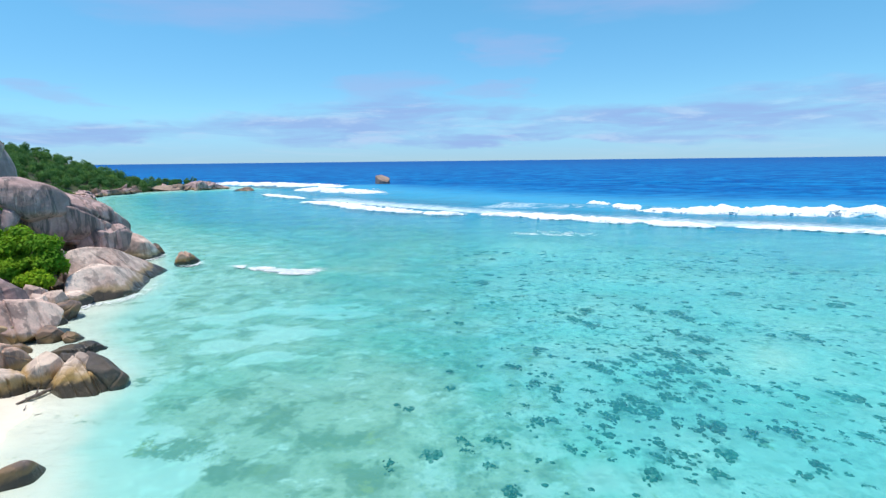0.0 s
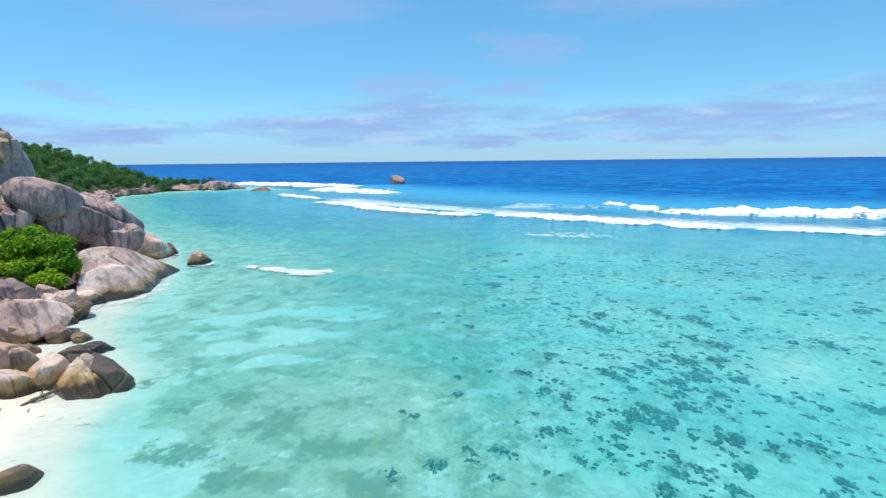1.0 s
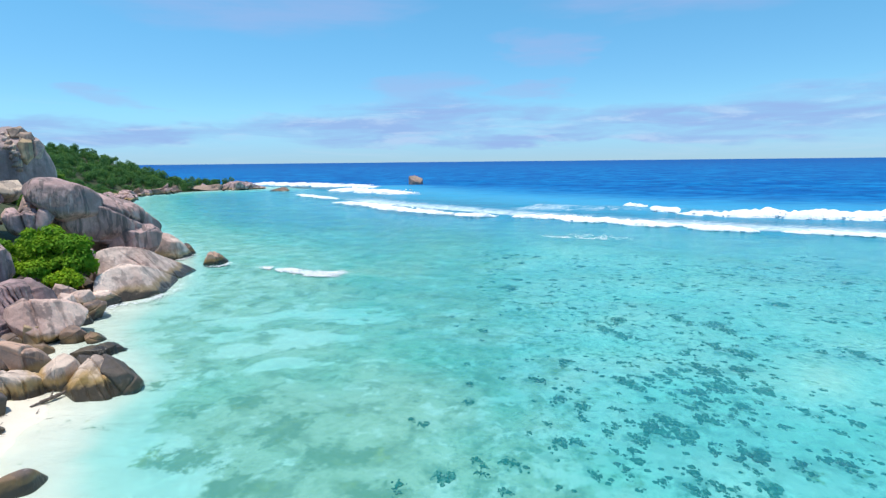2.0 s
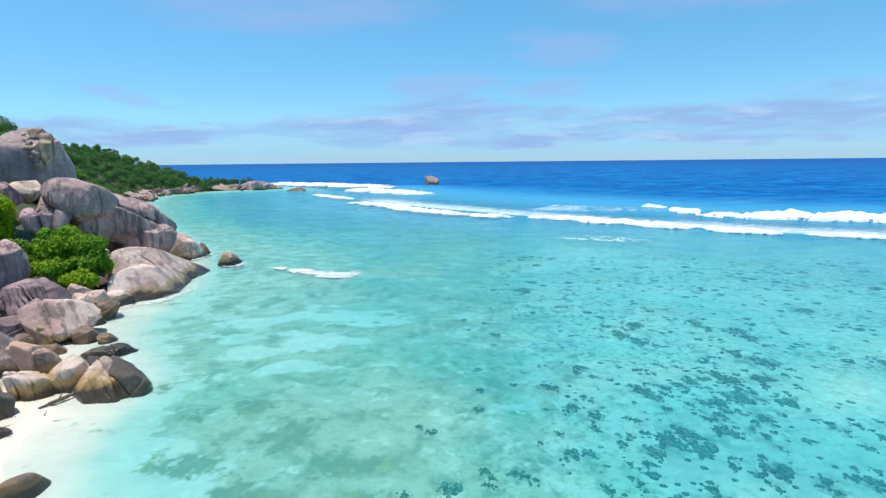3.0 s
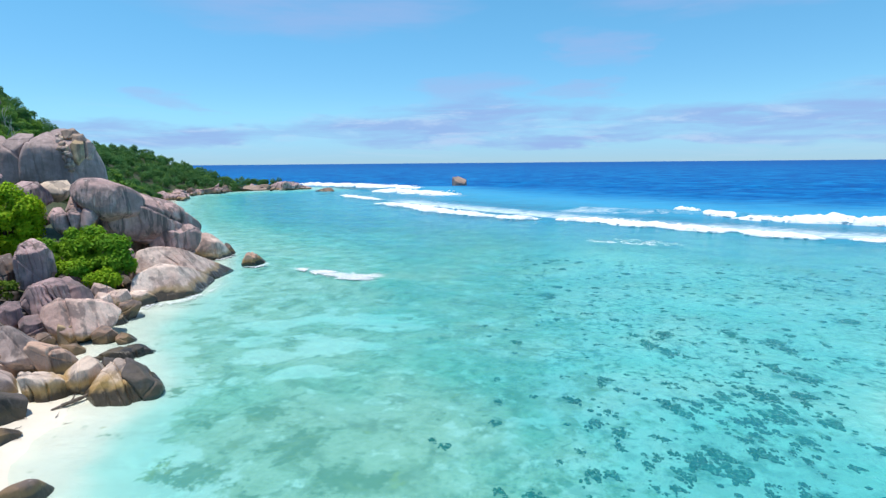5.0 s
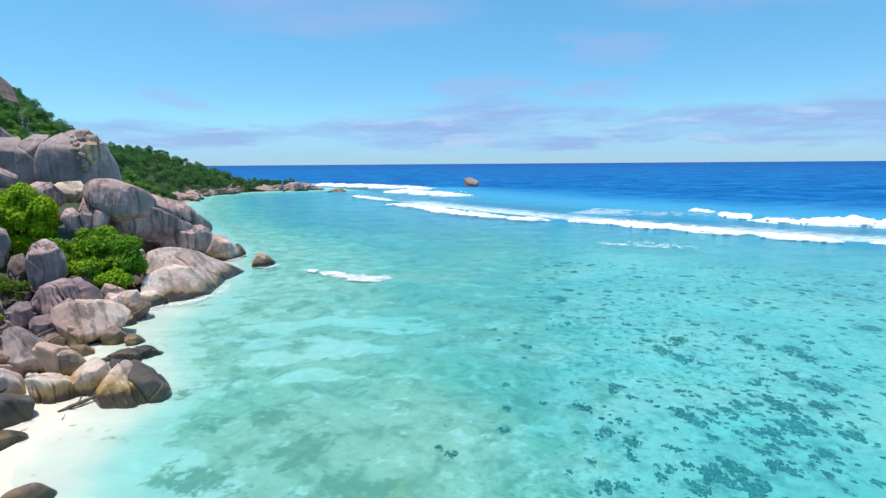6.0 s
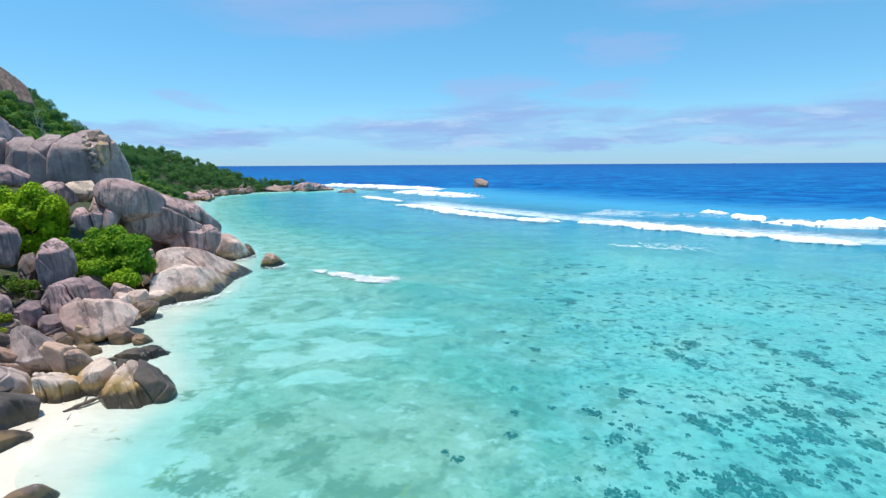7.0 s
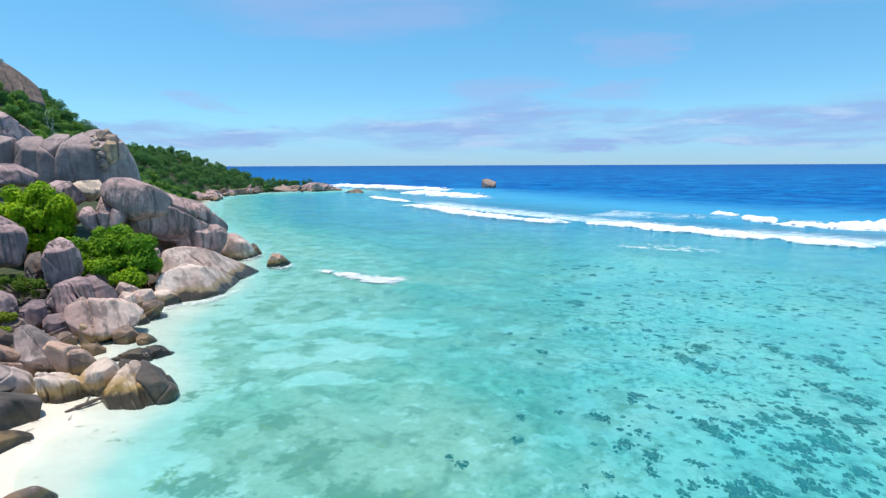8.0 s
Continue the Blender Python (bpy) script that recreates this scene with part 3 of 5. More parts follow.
SPHERES = {}


def unit_sphere(level):
    if level not in SPHERES:
        bm = bmesh.new()
        bmesh.ops.create_icosphere(bm, subdivisions=level, radius=1.0)
        SPHERES[level] = (np.array([v.co[:] for v in bm.verts]), [[v.index for v in f.verts] for f in bm.faces])
        bm.free()
    return SPHERES[level]


def rock_shape(half, seed, cuts=6, edge=6.5, rough=0.035, flutes=0.0, cracks=(), level=6, lean=(0, 0, 0), flute_scale=1.2, splits=2, planes=(), taper=1.0, bite=0.86, block=False):
    """A weathered granite boulder round its own centre: a rounded block of flat faces, split into ledges, fluted by rain and cracked."""
    d, faces = unit_sphere(level)
    rng = np.random.RandomState(seed)
    sides = [(0, 0, -1, 0.95), (rng.normal() * 0.3, rng.normal() * 0.3, 1, 1.0)] + list(planes)
    around = rng.uniform(0, 6.28)
    count = 5 + cuts // 2
    for k in range(count):
        a = around + (k + rng.uniform(-0.3, 0.3)) * 6.283 / count
        sides.append((math.cos(a), math.sin(a), rng.uniform(0.05, 0.75) * taper, rng.uniform(bite, 1.02)))
    for k in range(cuts // 2 + 1):
        n = rng.normal(size=3)
        sides.append((n[0], n[1], abs(n[2]), rng.uniform(bite, 1.1)))
    if block:
        sides = list(planes)
        for axis in ((1, 0, 0), (-1, 0, 0), (0, 1, 0), (0, -1, 0), (0, 0, 1), (0, 0, -1)):
            n = np.array(axis) + rng.normal(size=3) * 0.32
            sides.append((n[0], n[1], n[2], rng.uniform(0.80, 0.98)))
        for k in range(3):
            n = rng.normal(size=3)
            sides.append((n[0], n[1], abs(n[2]), rng.uniform(0.95, 1.12)))
        edge = max(edge, 24)
    total = np.zeros(len(d))
    for nx, ny, nz, reach in sides:
        n = np.array((nx, ny, nz), float)
        n /= np.linalg.norm(n)
        total += np.clip(d @ n / reach, 0, None) ** edge
    p = d * (total ** (-1 / edge))[:, None] * np.array(half)
    size = float(np.mean(half))
    out = p / np.linalg.norm(p, axis=1)[:, None]
    steep = 1 - np.abs(out[:, 2]) ** 2
    p = p + out * ((fbm(p / size * 1.1 + seed * 3.1, 4, seed) - 0.5) * 2.4 * rough * size)[:, None]
    p = p + out * ((fbm(p * 1.6 + seed, 4, seed + 3) - 0.5) * 0.045 * min(size, 3.0) ** 0.5)[:, None]
    if flutes:
        q = p * np.array((flute_scale, flute_scale, 0.10 * flute_scale)) + seed
        groove = np.abs(value_noise(q, seed + 9) - 0.5) * 2
        p = p - out * (flutes * steep * np.exp(-(groove / 0.15) ** 2))[:, None]
        groove = np.abs(value_noise(q * 2.3 + 5, seed + 12) - 0.5) * 2
        p = p - out * (flutes * 0.35 * steep * np.exp(-(groove / 0.2) ** 2))[:, None]
    own = [(rng.normal(), rng.normal(), rng.normal() * 0.8, rng.uniform(-0.45, 0.45) * size, 0.05 + 0.035 * size, 0.03 + 0.012 * size) for _ in range(splits)]
    for nx, ny, nz, offset, deep, wide in list(cracks) + own:
        n = np.array((nx, ny, nz), float)
        n /= np.linalg.norm(n)
        gap = p @ n - offset + (fbm(p * 0.9 / size ** 0.5, 3, seed + 21) - 0.5) * (0.35 if splits else 0.12) * size
        p = p - out * (deep * np.exp(-(gap / wide) ** 2) + 0.35 * deep * (np.tanh(gap / wide) + 1))[:, None]
    turn = np.array(Euler([radians(a) for a in lean]).to_matrix())
    return p @ turn.T, faces


def boulder(label, x, y, z, half, seed, mat, name="boulder", **kw):
    co, faces = rock_shape(half, seed, **kw)
    ob = new(name, mesh_of(name, co, faces, mat))
    ob.location = (x, y, z)
    return tagged(ob, label, "boulder", "granite boulders on the shore")


def slab_rock(label, x, y, z, turn, faces, deep, seed, mat, level=6, edge=40, flutes=0.0, flute_scale=1.0, cracks=(), undercut=0.0, rough=0.03, slope=None, splits=1, name="boulder"):
    """A boulder bounded by flat faces: each one an angle round its broad side and a distance from its centre; some corners between broad side and rim are split off."""
    d, tris = unit_sphere(level)
    rng = np.random.RandomState(seed)
    brow = rng.uniform(0.15, 0.5) if slope is None else slope
    planes = [(0.15 * rng.normal(), -1, brow, deep), (0.1 * rng.normal(), 1, 0.2, deep), (0.55, -1, brow, deep), (-0.55, -1, brow, deep), (0.2 * rng.normal(), -0.55, 1, 0.62 * (max(f for a, f in faces if a > 40 or len(faces) < 4) + 0.4 * deep))]
    if brow > 0.7:
        planes.append((0, -1, 0, 1.5 * deep))
    for angle, far in faces:
        c, s = math.cos(radians(angle)), math.sin(radians(angle))
        low = s < -0.5
        planes.append((c, 0.08 * rng.normal(), s, far + (0.3 if low and not undercut else 0.0)))
        for k in (-1, 1):
            lean, keep, split = rng.uniform(0.5, 1.1), rng.uniform(0.74, 0.9), rng.rand()
            if low:
                keep, split = 1.0 - 0.45 * undercut, 0.0
            if split < 0.62:
                planes.append((c, k * lean, s, keep * (far + deep * lean) / math.hypot(1, lean)))
    total = np.zeros(len(d))
    for nx, ny, nz, far in planes:
        n = np.array((nx, ny, nz), float)
        total += np.clip(d @ n / np.linalg.norm(n) / far, 0, None) ** edge
    p = d * (total ** (-1 / edge))[:, None]
    size = float(np.mean([f for _, f in faces]) + deep) / 2
    out = p / np.linalg.norm(p, axis=1)[:, None]
    steep = 1 - np.abs(out[:, 2]) ** 2
    p = p + out * ((fbm(p / size * 1.3 + seed * 3.1, 3, seed) - 0.5) * 2.4 * rough * size)[:, None]
    p = p + out * ((fbm(p * 1.8 + seed, 4, seed + 3) - 0.5) * 0.06 * min(size, 3.0) ** 0.5)[:, None]
    if flutes:
        bend = (fbm(p * 0.4 + seed, 3, seed + 30) - 0.5) * 0.7 / flute_scale ** 0.5
        fade = 0.25 + 1.2 * smooth(fbm(p * 0.35 * flute_scale + 9, 2, seed + 40), 0.35, 0.65)
        for scale, deepness, seed_at in ((1.3, 1.0, 9), (3.1, 0.35, 12)):
            q = np.stack([(p[:, 0] + 0.4 * p[:, 1] + bend) * flute_scale * scale, p[:, 2] * 0.1, 0 * bend + seed], 1)
            groove = np.abs(value_noise(q, seed + seed_at) - 0.5) * 2
            p = p - out * (flutes * deepness * fade * (0.2 + 0.8 * steep) * np.exp(-(groove / 0.2) ** 2))[:, None]
    own = [(rng.normal(), rng.normal() * 0.5, rng.normal(), rng.uniform(-0.5, 0.5) * size, 0.03 + 0.03 * size, 0.03 + 0.01 * size) for _ in range(splits)]
    for nx, ny, nz, offset, deepness, wide in list(cracks) + own:
        n = np.array((nx, ny, nz), float)
        n /= np.linalg.norm(n)
        gap = p @ n - offset + (fbm(p * 0.9 / size ** 0.5, 3, seed + 21) - 0.5) * 0.1 * size
        p = p - out * (deepness * np.exp(-(gap / wide) ** 2) + 0.35 * deepness * (np.tanh(gap / wide) + 1))[:, None]
    ob = new(name, mesh_of(name, p, tris, mat))
    ob.location, ob.rotation_euler = (x, y, z), (0, 0, radians(turn))
    return tagged(ob, label, "boulder", "granite boulders on the shore")


# the pile at the edge of the beach
slab_rock("rounded tan boulder, ochre and black at the waterline", -21.38, 30.28, 0.30, 43, [(-177, 1.87), (-116, 1.22), (-98, 1.09), (-69, 1.57), (-10, 1.95), (29, 1.45), (44, 1.3), (60, 1.31), (95, 1.42), (125, 1.39), (142, 1.45)], 1.5, 11, granite_tide, level=7, flutes=0.06, flute_scale=1.3, cracks=[(1, 0.1, 0.2, -0.1, 0.16, 0.05)], slope=0.6, splits=0)
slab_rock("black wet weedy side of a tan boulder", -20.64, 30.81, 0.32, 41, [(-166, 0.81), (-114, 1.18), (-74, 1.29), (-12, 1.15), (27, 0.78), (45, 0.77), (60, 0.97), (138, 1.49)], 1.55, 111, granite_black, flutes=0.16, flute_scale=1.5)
slab_rock("pale tan boulder wedged against its neighbour", -24.02, 30.36, 0.86, 46, [(-142, 0.86), (-135, 0.87), (-41, 0.7), (26, 0.95), (49, 0.99), (107, 0.8), (140, 0.72)], 0.9, 12, granite_tide, flutes=0.08)
slab_rock("near-black wedge of granite behind a tan boulder", -23.53, 31.82, 0.73, 44, [(-138, 0.64), (-88, 0.43), (-55, 0.56), (50, 0.5), (72, 0.47), (153, 0.55)], 0.6, 65, granite_black)
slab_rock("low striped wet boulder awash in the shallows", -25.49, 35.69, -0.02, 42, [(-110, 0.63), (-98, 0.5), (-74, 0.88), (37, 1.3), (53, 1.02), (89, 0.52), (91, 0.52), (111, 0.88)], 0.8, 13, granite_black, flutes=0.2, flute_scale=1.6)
slab_rock("pinkish boulder with an overhanging nose", -27.42, 31.62, 1.14, 48, [(-159, 0.95), (-143, 0.73), (-120, 0.9), (-55, 1.33), (-52, 1.34), (24, 1.14), (40, 0.95), (64, 0.77), (69, 0.85), (129, 1.64)], 0.9, 14, granite_brown, flutes=0.1, cracks=[(1, -0.6, 0.2, 0.35, 0.16, 0.07)], slope=0.1)
slab_rock("pale leaning slab of granite", -30.10, 31.90, 1.56, 50, [(-134, 1.05), (-114, 1.05), (-89, 1.38), (-27, 1.75), (44, 0.89), (86, 1.5), (135, 1.65), (174, 1.28)], 1.1, 15, granite_pink, flutes=0.08, slope=0.9)
slab_rock("fluted brown boulder on the sand", -25.27, 28.73, 0.63, 49, [(-172, 0.97), (-152, 1.07), (-79, 0.79), (16, 1.4), (50, 0.87), (73, 0.71), (124, 1.35)], 0.9, 16, granite_tide, flutes=0.2, flute_scale=1.3)
slab_rock("pale brown boulder on the sand", -28.66, 28.02, 0.90, 53, [(-107, 0.89), (-100, 0.93), (-55, 1.7), (18, 1.42), (45, 1.07), (53, 1.01), (81, 1.09), (153, 1.37), (174, 1.49)], 1.4, 17, granite_pink, flutes=0.1)
# wet brown rock; the shade on it is painted by the near-black granite
slab_rock("wet brown boulder beside the sand, its shade painted near-black", -25.34, 24.90, 0.64, 54, [(-111, 1.44), (-84, 1.28), (-60, 1.43), (-42, 1.65), (-20, 2.01), (60, 1.39), (70, 1.21), (85, 1.24), (174, 1.49)], 1.2, 18, granite_black, flutes=0.1)
slab_rock("dark wet rock at the edge of the sand", -23.20, 23.30, 0.40, 54, [(-91, 0.41), (-73, 0.42), (-67, 0.51), (58, 0.7), (77, 0.42), (90, 0.39), (174, 0.82)], 0.7, 57, granite_wet_shade)
slab_rock("dark ridged ledge behind the tan boulders", -30.65, 30.38, 1.19, 52, [(-112, 0.93), (-101, 1.21), (-46, 3.36), (45, 1.52), (57, 0.89), (65, 1.0), (174, 2.17)], 1.0, 19, granite_brown, flutes=0.14, cracks=[(0.3, 0.2, 1, 0.1, 0.25, 0.1)])
slab_rock("ochre granite block under a pale boulder", -31.77, 37.32, 0.79, 46, [(-119, 1.0), (-67, 1.01), (-3, 0.7), (23, 0.75), (92, 1.06), (167, 0.69), (179, 0.65)], 0.7, 37, granite_ochre, slope=0.1, splits=1)
slab_rock("broad pale boulder with a dark streaked end", -32.15, 38.81, 1.48, 45, [(-157, 2.02), (-105, 1.93), (-65, 1.64), (-35, 2.24), (36, 2.47), (65, 1.8), (80, 1.59), (119, 1.96), (157, 2.25)], 1.7, 21, granite_pale, level=7, flutes=0.12, slope=0.75, splits=0, cracks=[(1, 0.0, 0.15, -0.6, 0.22, 0.1)])
slab_rock("ochre and dark rock below a pale boulder", -29.40, 38.19, 0.35, 43, [(-178, 0.91), (-109, 0.59), (-93, 0.58), (2, 0.92), (40, 0.7), (77, 0.64), (124, 0.77)], 0.6, 22, granite_wet_shade, flutes=0.1)
slab_rock("dark wet rock at the water's edge", -27.98, 38.31, 0.19, 42, [(-160, 0.52), (-96, 0.35), (-54, 0.43), (46, 0.41), (68, 0.4), (133, 0.4)], 0.5, 27, granite_wet_shade)
slab_rock("small dark wet rock by the sand", -29.72, 35.33, 0.23, 46, [(-174, 0.8), (-105, 0.42), (-93, 0.42), (-28, 0.86), (50, 0.52), (82, 0.45), (142, 0.71)], 0.6, 23, granite_wet_shade)
slab_rock("mauve granite boulder with rain flutes", -36.68, 41.74, 2.26, 46, [(-148, 1.98), (-124, 1.79), (-86, 1.32), (-69, 1.6), (14, 2.42), (44, 1.89), (71, 1.45), (92, 1.42), (108, 1.59), (152, 2.11)], 1.7, 24, granite_dusk, level=7, flutes=0.45, flute_scale=1.0, slope=0.5, splits=0)
slab_rock("white weathered boulder in the pile", -36.74, 46.51, 1.57, 43, [(-155, 0.76), (-87, 0.73), (-36, 0.94), (50, 0.68), (73, 0.7), (149, 0.91)], 0.8, 26, granite_white, flutes=0.08)
slab_rock("white weathered boulder, flat on top", -35.07, 46.39, 1.14, 42, [(-154, 0.85), (-84, 0.55), (-44, 0.71), (28, 0.96), (89, 0.54), (115, 0.6)], 0.8, 25, granite_white)
slab_rock("pale granite block in the pile", -35.00, 44.52, 1.16, 43, [(-161, 0.77), (-98, 0.74), (-28, 0.77), (17, 0.72), (72, 0.8), (145, 0.69)], 0.7, 29, granite_white)
slab_rock("ochre and dark rock at the water's edge", -32.40, 44.20, 0.59, 41, [(-132, 1.13), (-64, 0.63), (-54, 0.61), (-28, 0.82), (60, 0.97), (102, 0.72), (160, 0.73)], 1.0, 28, granite_wet_shade, flutes=0.12)
slab_rock("ochre and dark rock at the water's edge", -32.04, 42.45, 0.17, 42, [(-163, 0.68), (-90, 0.51), (-56, 0.44), (22, 0.67), (89, 0.5), (143, 0.48)], 0.6, 30, granite_wet_shade)
slab_rock("upright grey boulder with deep rain flutes", -41.20, 44.46, 4.53, 48, [(-177, 1.53), (-124, 2.23), (-81, 1.94), (-74, 1.91), (-9, 1.67), (7, 1.6), (43, 1.98), (78, 2.18), (118, 2.0), (156, 1.59)], 1.7, 130, granite_mauve, level=7, flutes=0.55, flute_scale=1.1, slope=0.05)
# added in a dark crevice; its dark granite paints the shade there
slab_rock("granite boulder in the crevice behind a shrub, darkened in place of shade", -44.19, 44.36, 3.53, 50, [(-151, 1.2), (-80, 1.47), (-6, 0.77), (13, 0.9), (101, 1.61), (151, 0.94), (174, 0.78)], 1.2, 37, granite_wet_shade, flutes=0.2)
slab_rock("grey boulder above the bushes", -49.22, 45.07, 5.88, 52, [(-97, 2.09), (-88, 2.0), (-47, 2.39), (-16, 2.52), (13, 2.58), (52, 2.43), (55, 2.43), (106, 2.27), (149, 1.95), (174, 2.4)], 2.2, 31, granite_mauve, flutes=0.2, flute_scale=0.7)
slab_rock("mauve granite boulder in the pile", -39.14, 36.54, 2.39, 53, [(-97, 1.08), (-70, 1.1), (-21, 1.31), (27, 1.3), (54, 1.29), (101, 1.2), (152, 1.03), (174, 1.32)], 1.2, 32, granite_mauve, flutes=0.14)
slab_rock("mauve granite boulder in the pile", -36.62, 37.44, 2.01, 50, [(-167, 0.9), (-155, 0.97), (-77, 0.92), (-42, 0.79), (7, 0.91), (88, 1.01), (126, 0.75)], 1.0, 33, granite_dusk, flutes=0.14)
slab_rock("mauve granite boulder in the pile", -34.39, 37.21, 1.18, 48, [(-159, 0.88), (-99, 0.89), (-46, 0.85), (-32, 0.9), (55, 0.86), (92, 0.84), (144, 0.93)], 1.0, 34, granite_dusk, flutes=0.12)
# next three: the pile's shade is put into their dark granite
slab_rock("granite boulder in the pile, darkened in place of shade", -32.02, 35.60, 0.58, 48, [(-148, 0.63), (-86, 0.66), (-10, 0.65), (43, 0.64), (95, 0.69), (152, 0.65)], 0.6, 59, granite_wet_shade)
slab_rock("granite block in the pile, darkened in place of shade", -36.21, 35.46, 1.42, 51, [(-165, 0.8), (-98, 0.74), (-46, 0.83), (35, 0.75), (67, 0.73), (157, 0.76)], 0.9, 66, granite_wet_shade)
slab_rock("dark grey boulder in the pile, shade put into its colour", -34.24, 32.37, 1.24, 53, [(-97, 1.06), (-64, 1.07), (-6, 1.08), (49, 1.19), (91, 1.19), (153, 0.9), (174, 1.08)], 0.9, 58, granite_wet_shade, flutes=0.1)
slab_rock("mauve granite ledge below a green shrub", -40.37, 47.37, 2.05, 45, [(-115, 0.7), (-28, 1.61), (40, 0.81), (62, 0.77), (135, 1.37), (175, 1.33)], 1.0, 38, granite_mauve, flutes=0.12)
# the long pale slab that slides into the sea
slab_rock("long pale fluted slab sloping into the sea", -37.07, 57.50, 1.70, 73, [(-176, 4.91), (-101, 1.87), (-98, 1.82), (-93, 2.23), (-81, 3.76), (54, 3.34), (64, 2.12), (77, 2.2), (86, 2.49), (111, 3.88), (156, 4.98)], 2.0, 40, granite_white, level=7, flutes=0.16, flute_scale=0.6, edge=30, slope=0.9, splits=0)
slab_rock("pale rounded slab with a dark foot", -34.16, 52.51, 0.95, 79, [(-128, 3.0), (-106, 2.04), (-93, 1.85), (-83, 2.2), (-56, 4.34), (64, 2.42), (74, 1.96), (88, 1.98), (103, 2.49), (139, 3.93), (174, 4.63)], 1.7, 41, granite_white, level=7, flutes=0.08, flute_scale=0.7, edge=26, slope=0.8, splits=0)
slab_rock("pale rock shelf by the slab", -34.27, 48.15, 0.61, 40, [(-142, 0.96), (-93, 0.65), (-40, 0.96), (49, 0.85), (86, 0.69), (136, 0.87)], 0.9, 42, granite_white)
slab_rock("grey knob of granite beside a shrub", -38.50, 52.26, 3.77, 41, [(-170, 0.68), (-84, 0.74), (-21, 0.61), (19, 0.72), (85, 0.8), (151, 0.59)], 0.7, 44, granite_grey)
# the great boulder behind it
slab_rock("huge grey boulder like a lens on top of another", -45.38, 58.33, 9.58, 42, [(-149, 2.57), (-135, 2.2), (-131, 2.15), (-83, 2.04), (-21, 3.86), (37, 2.73), (63, 1.79), (78, 1.81), (106, 2.47), (161, 3.29)], 4.0, 43, granite_grey, level=7, flutes=0.07, flute_scale=0.4, edge=18, slope=0.2, splits=0)
slab_rock("huge grey overhanging boulder with vertical streaks", -42.87, 62.08, 6.28, 60, [(-143, 4.7), (-114, 2.95), (-113, 2.96), (-80, 5.12), (-30, 6.36), (34, 4.91), (52, 3.52), (52, 3.51), (70, 3.33), (78, 3.59), (144, 5.09)], 4.6, 45, granite_grey, level=7, flutes=0.32, flute_scale=0.5, edge=18, undercut=0.5, cracks=[(0.5, 0.0, 0.87, 0.9, 0.5, 0.22), (1, 0.2, -0.3, 2.2, 0.4, 0.25)], slope=0.0, splits=2)
slab_rock("lower lobe of the huge grey boulder", -39.56, 61.77, 4.14, 36, [(-131, 2.44), (-104, 1.83), (-98, 1.8), (-55, 2.3), (-18, 2.51), (48, 2.43), (82, 1.94), (121, 1.96), (152, 2.4)], 2.2, 46, granite_grey, flutes=0.3, flute_scale=0.5, undercut=0.6, slope=0.0)
# dark rock added where only the overhang's shade lies
slab_rock("added dark foot under the huge boulder, in place of the overhang's shade", -46.46, 64.54, 3.05, 39, [(-152, 4.8), (-94, 2.01), (-64, 4.4), (13, 5.68), (72, 2.23), (91, 2.29), (162, 4.98)], 3.0, 145, granite_dusk, flutes=0.2, flute_scale=0.5)
slab_rock("grey leaf-shaped block of granite", -47.51, 54.05, 7.34, 45, [(-165, 0.84), (-132, 0.88), (-69, 1.29), (10, 0.78), (29, 0.82), (96, 1.22), (146, 1.09)], 1.4, 47, granite_mauve, flutes=0.12)
slab_rock("grey leaf-shaped block of granite", -46.17, 54.67, 7.38, 44, [(-170, 0.68), (-80, 1.27), (-24, 0.77), (14, 0.8), (78, 1.19), (141, 0.96)], 1.3, 48, granite_mauve, flutes=0.15)
slab_rock("pointed lobe of grey granite", -44.97, 55.14, 7.55, 43, [(-165, 1.17), (-41, 0.64), (-25, 0.79), (85, 1.3), (136, 0.98), (165, 0.7)], 1.3, 49, granite_mauve, flutes=0.15, edge=22)
slab_rock("pale cream boulder under the dome", -53.80, 60.03, 10.07, 45, [(-144, 1.53), (-108, 1.31), (-62, 1.43), (-28, 1.47), (22, 1.9), (94, 1.11), (115, 1.24)], 2.0, 149, granite_cream, undercut=0.5)
slab_rock("grey boulder below the dome", -54.53, 57.80, 9.74, 47, [(-164, 1.38), (-150, 1.42), (-61, 1.53), (19, 1.63), (42, 1.48), (83, 1.51), (124, 1.7)], 2.2, 51, granite_mauve, flutes=0.3, flute_scale=0.5)
slab_rock("dark block in the gap under the dome", -52.91, 56.43, 7.67, 47, [(-164, 1.12), (-104, 1.14), (-59, 1.35), (16, 0.98), (55, 1.18), (146, 1.09)], 1.5, 52, granite_mauve, flutes=0.2)
slab_rock("pale wedge of granite beside a great boulder", -48.60, 57.33, 8.73, 44, [(-128, 0.86), (-66, 0.92), (12, 0.57), (37, 0.78), (159, 0.57)], 1.0, 53, granite_pale)
slab_rock("pale low boulders under the dome", -65.32, 60.76, 11.76, 50, [(-111, 1.38), (-91, 1.04), (-29, 2.51), (59, 1.36), (87, 1.37), (136, 1.69)], 2.2, 54, granite_mauve, flutes=0.15)
# the cracked dome on the slope
slab_rock("cracked grey granite dome with a rusty broken corner", -65.20, 74.15, 13.59, 44, [(-104, 4.1), (-90, 4.41), (-5, 5.64), (14, 4.93), (21, 4.68), (32, 4.67), (55, 4.83), (87, 4.89), (111, 4.81), (133, 4.75), (156, 4.9), (175, 5.1)], 6.0, 50, granite_dome, level=7, edge=22, cracks=[(1, 0.0, 0.42, 0.4, 0.16, 0.2), (1, 0.0, 0.1, -3.6, 0.2, 0.12)], slope=0.02, splits=0)
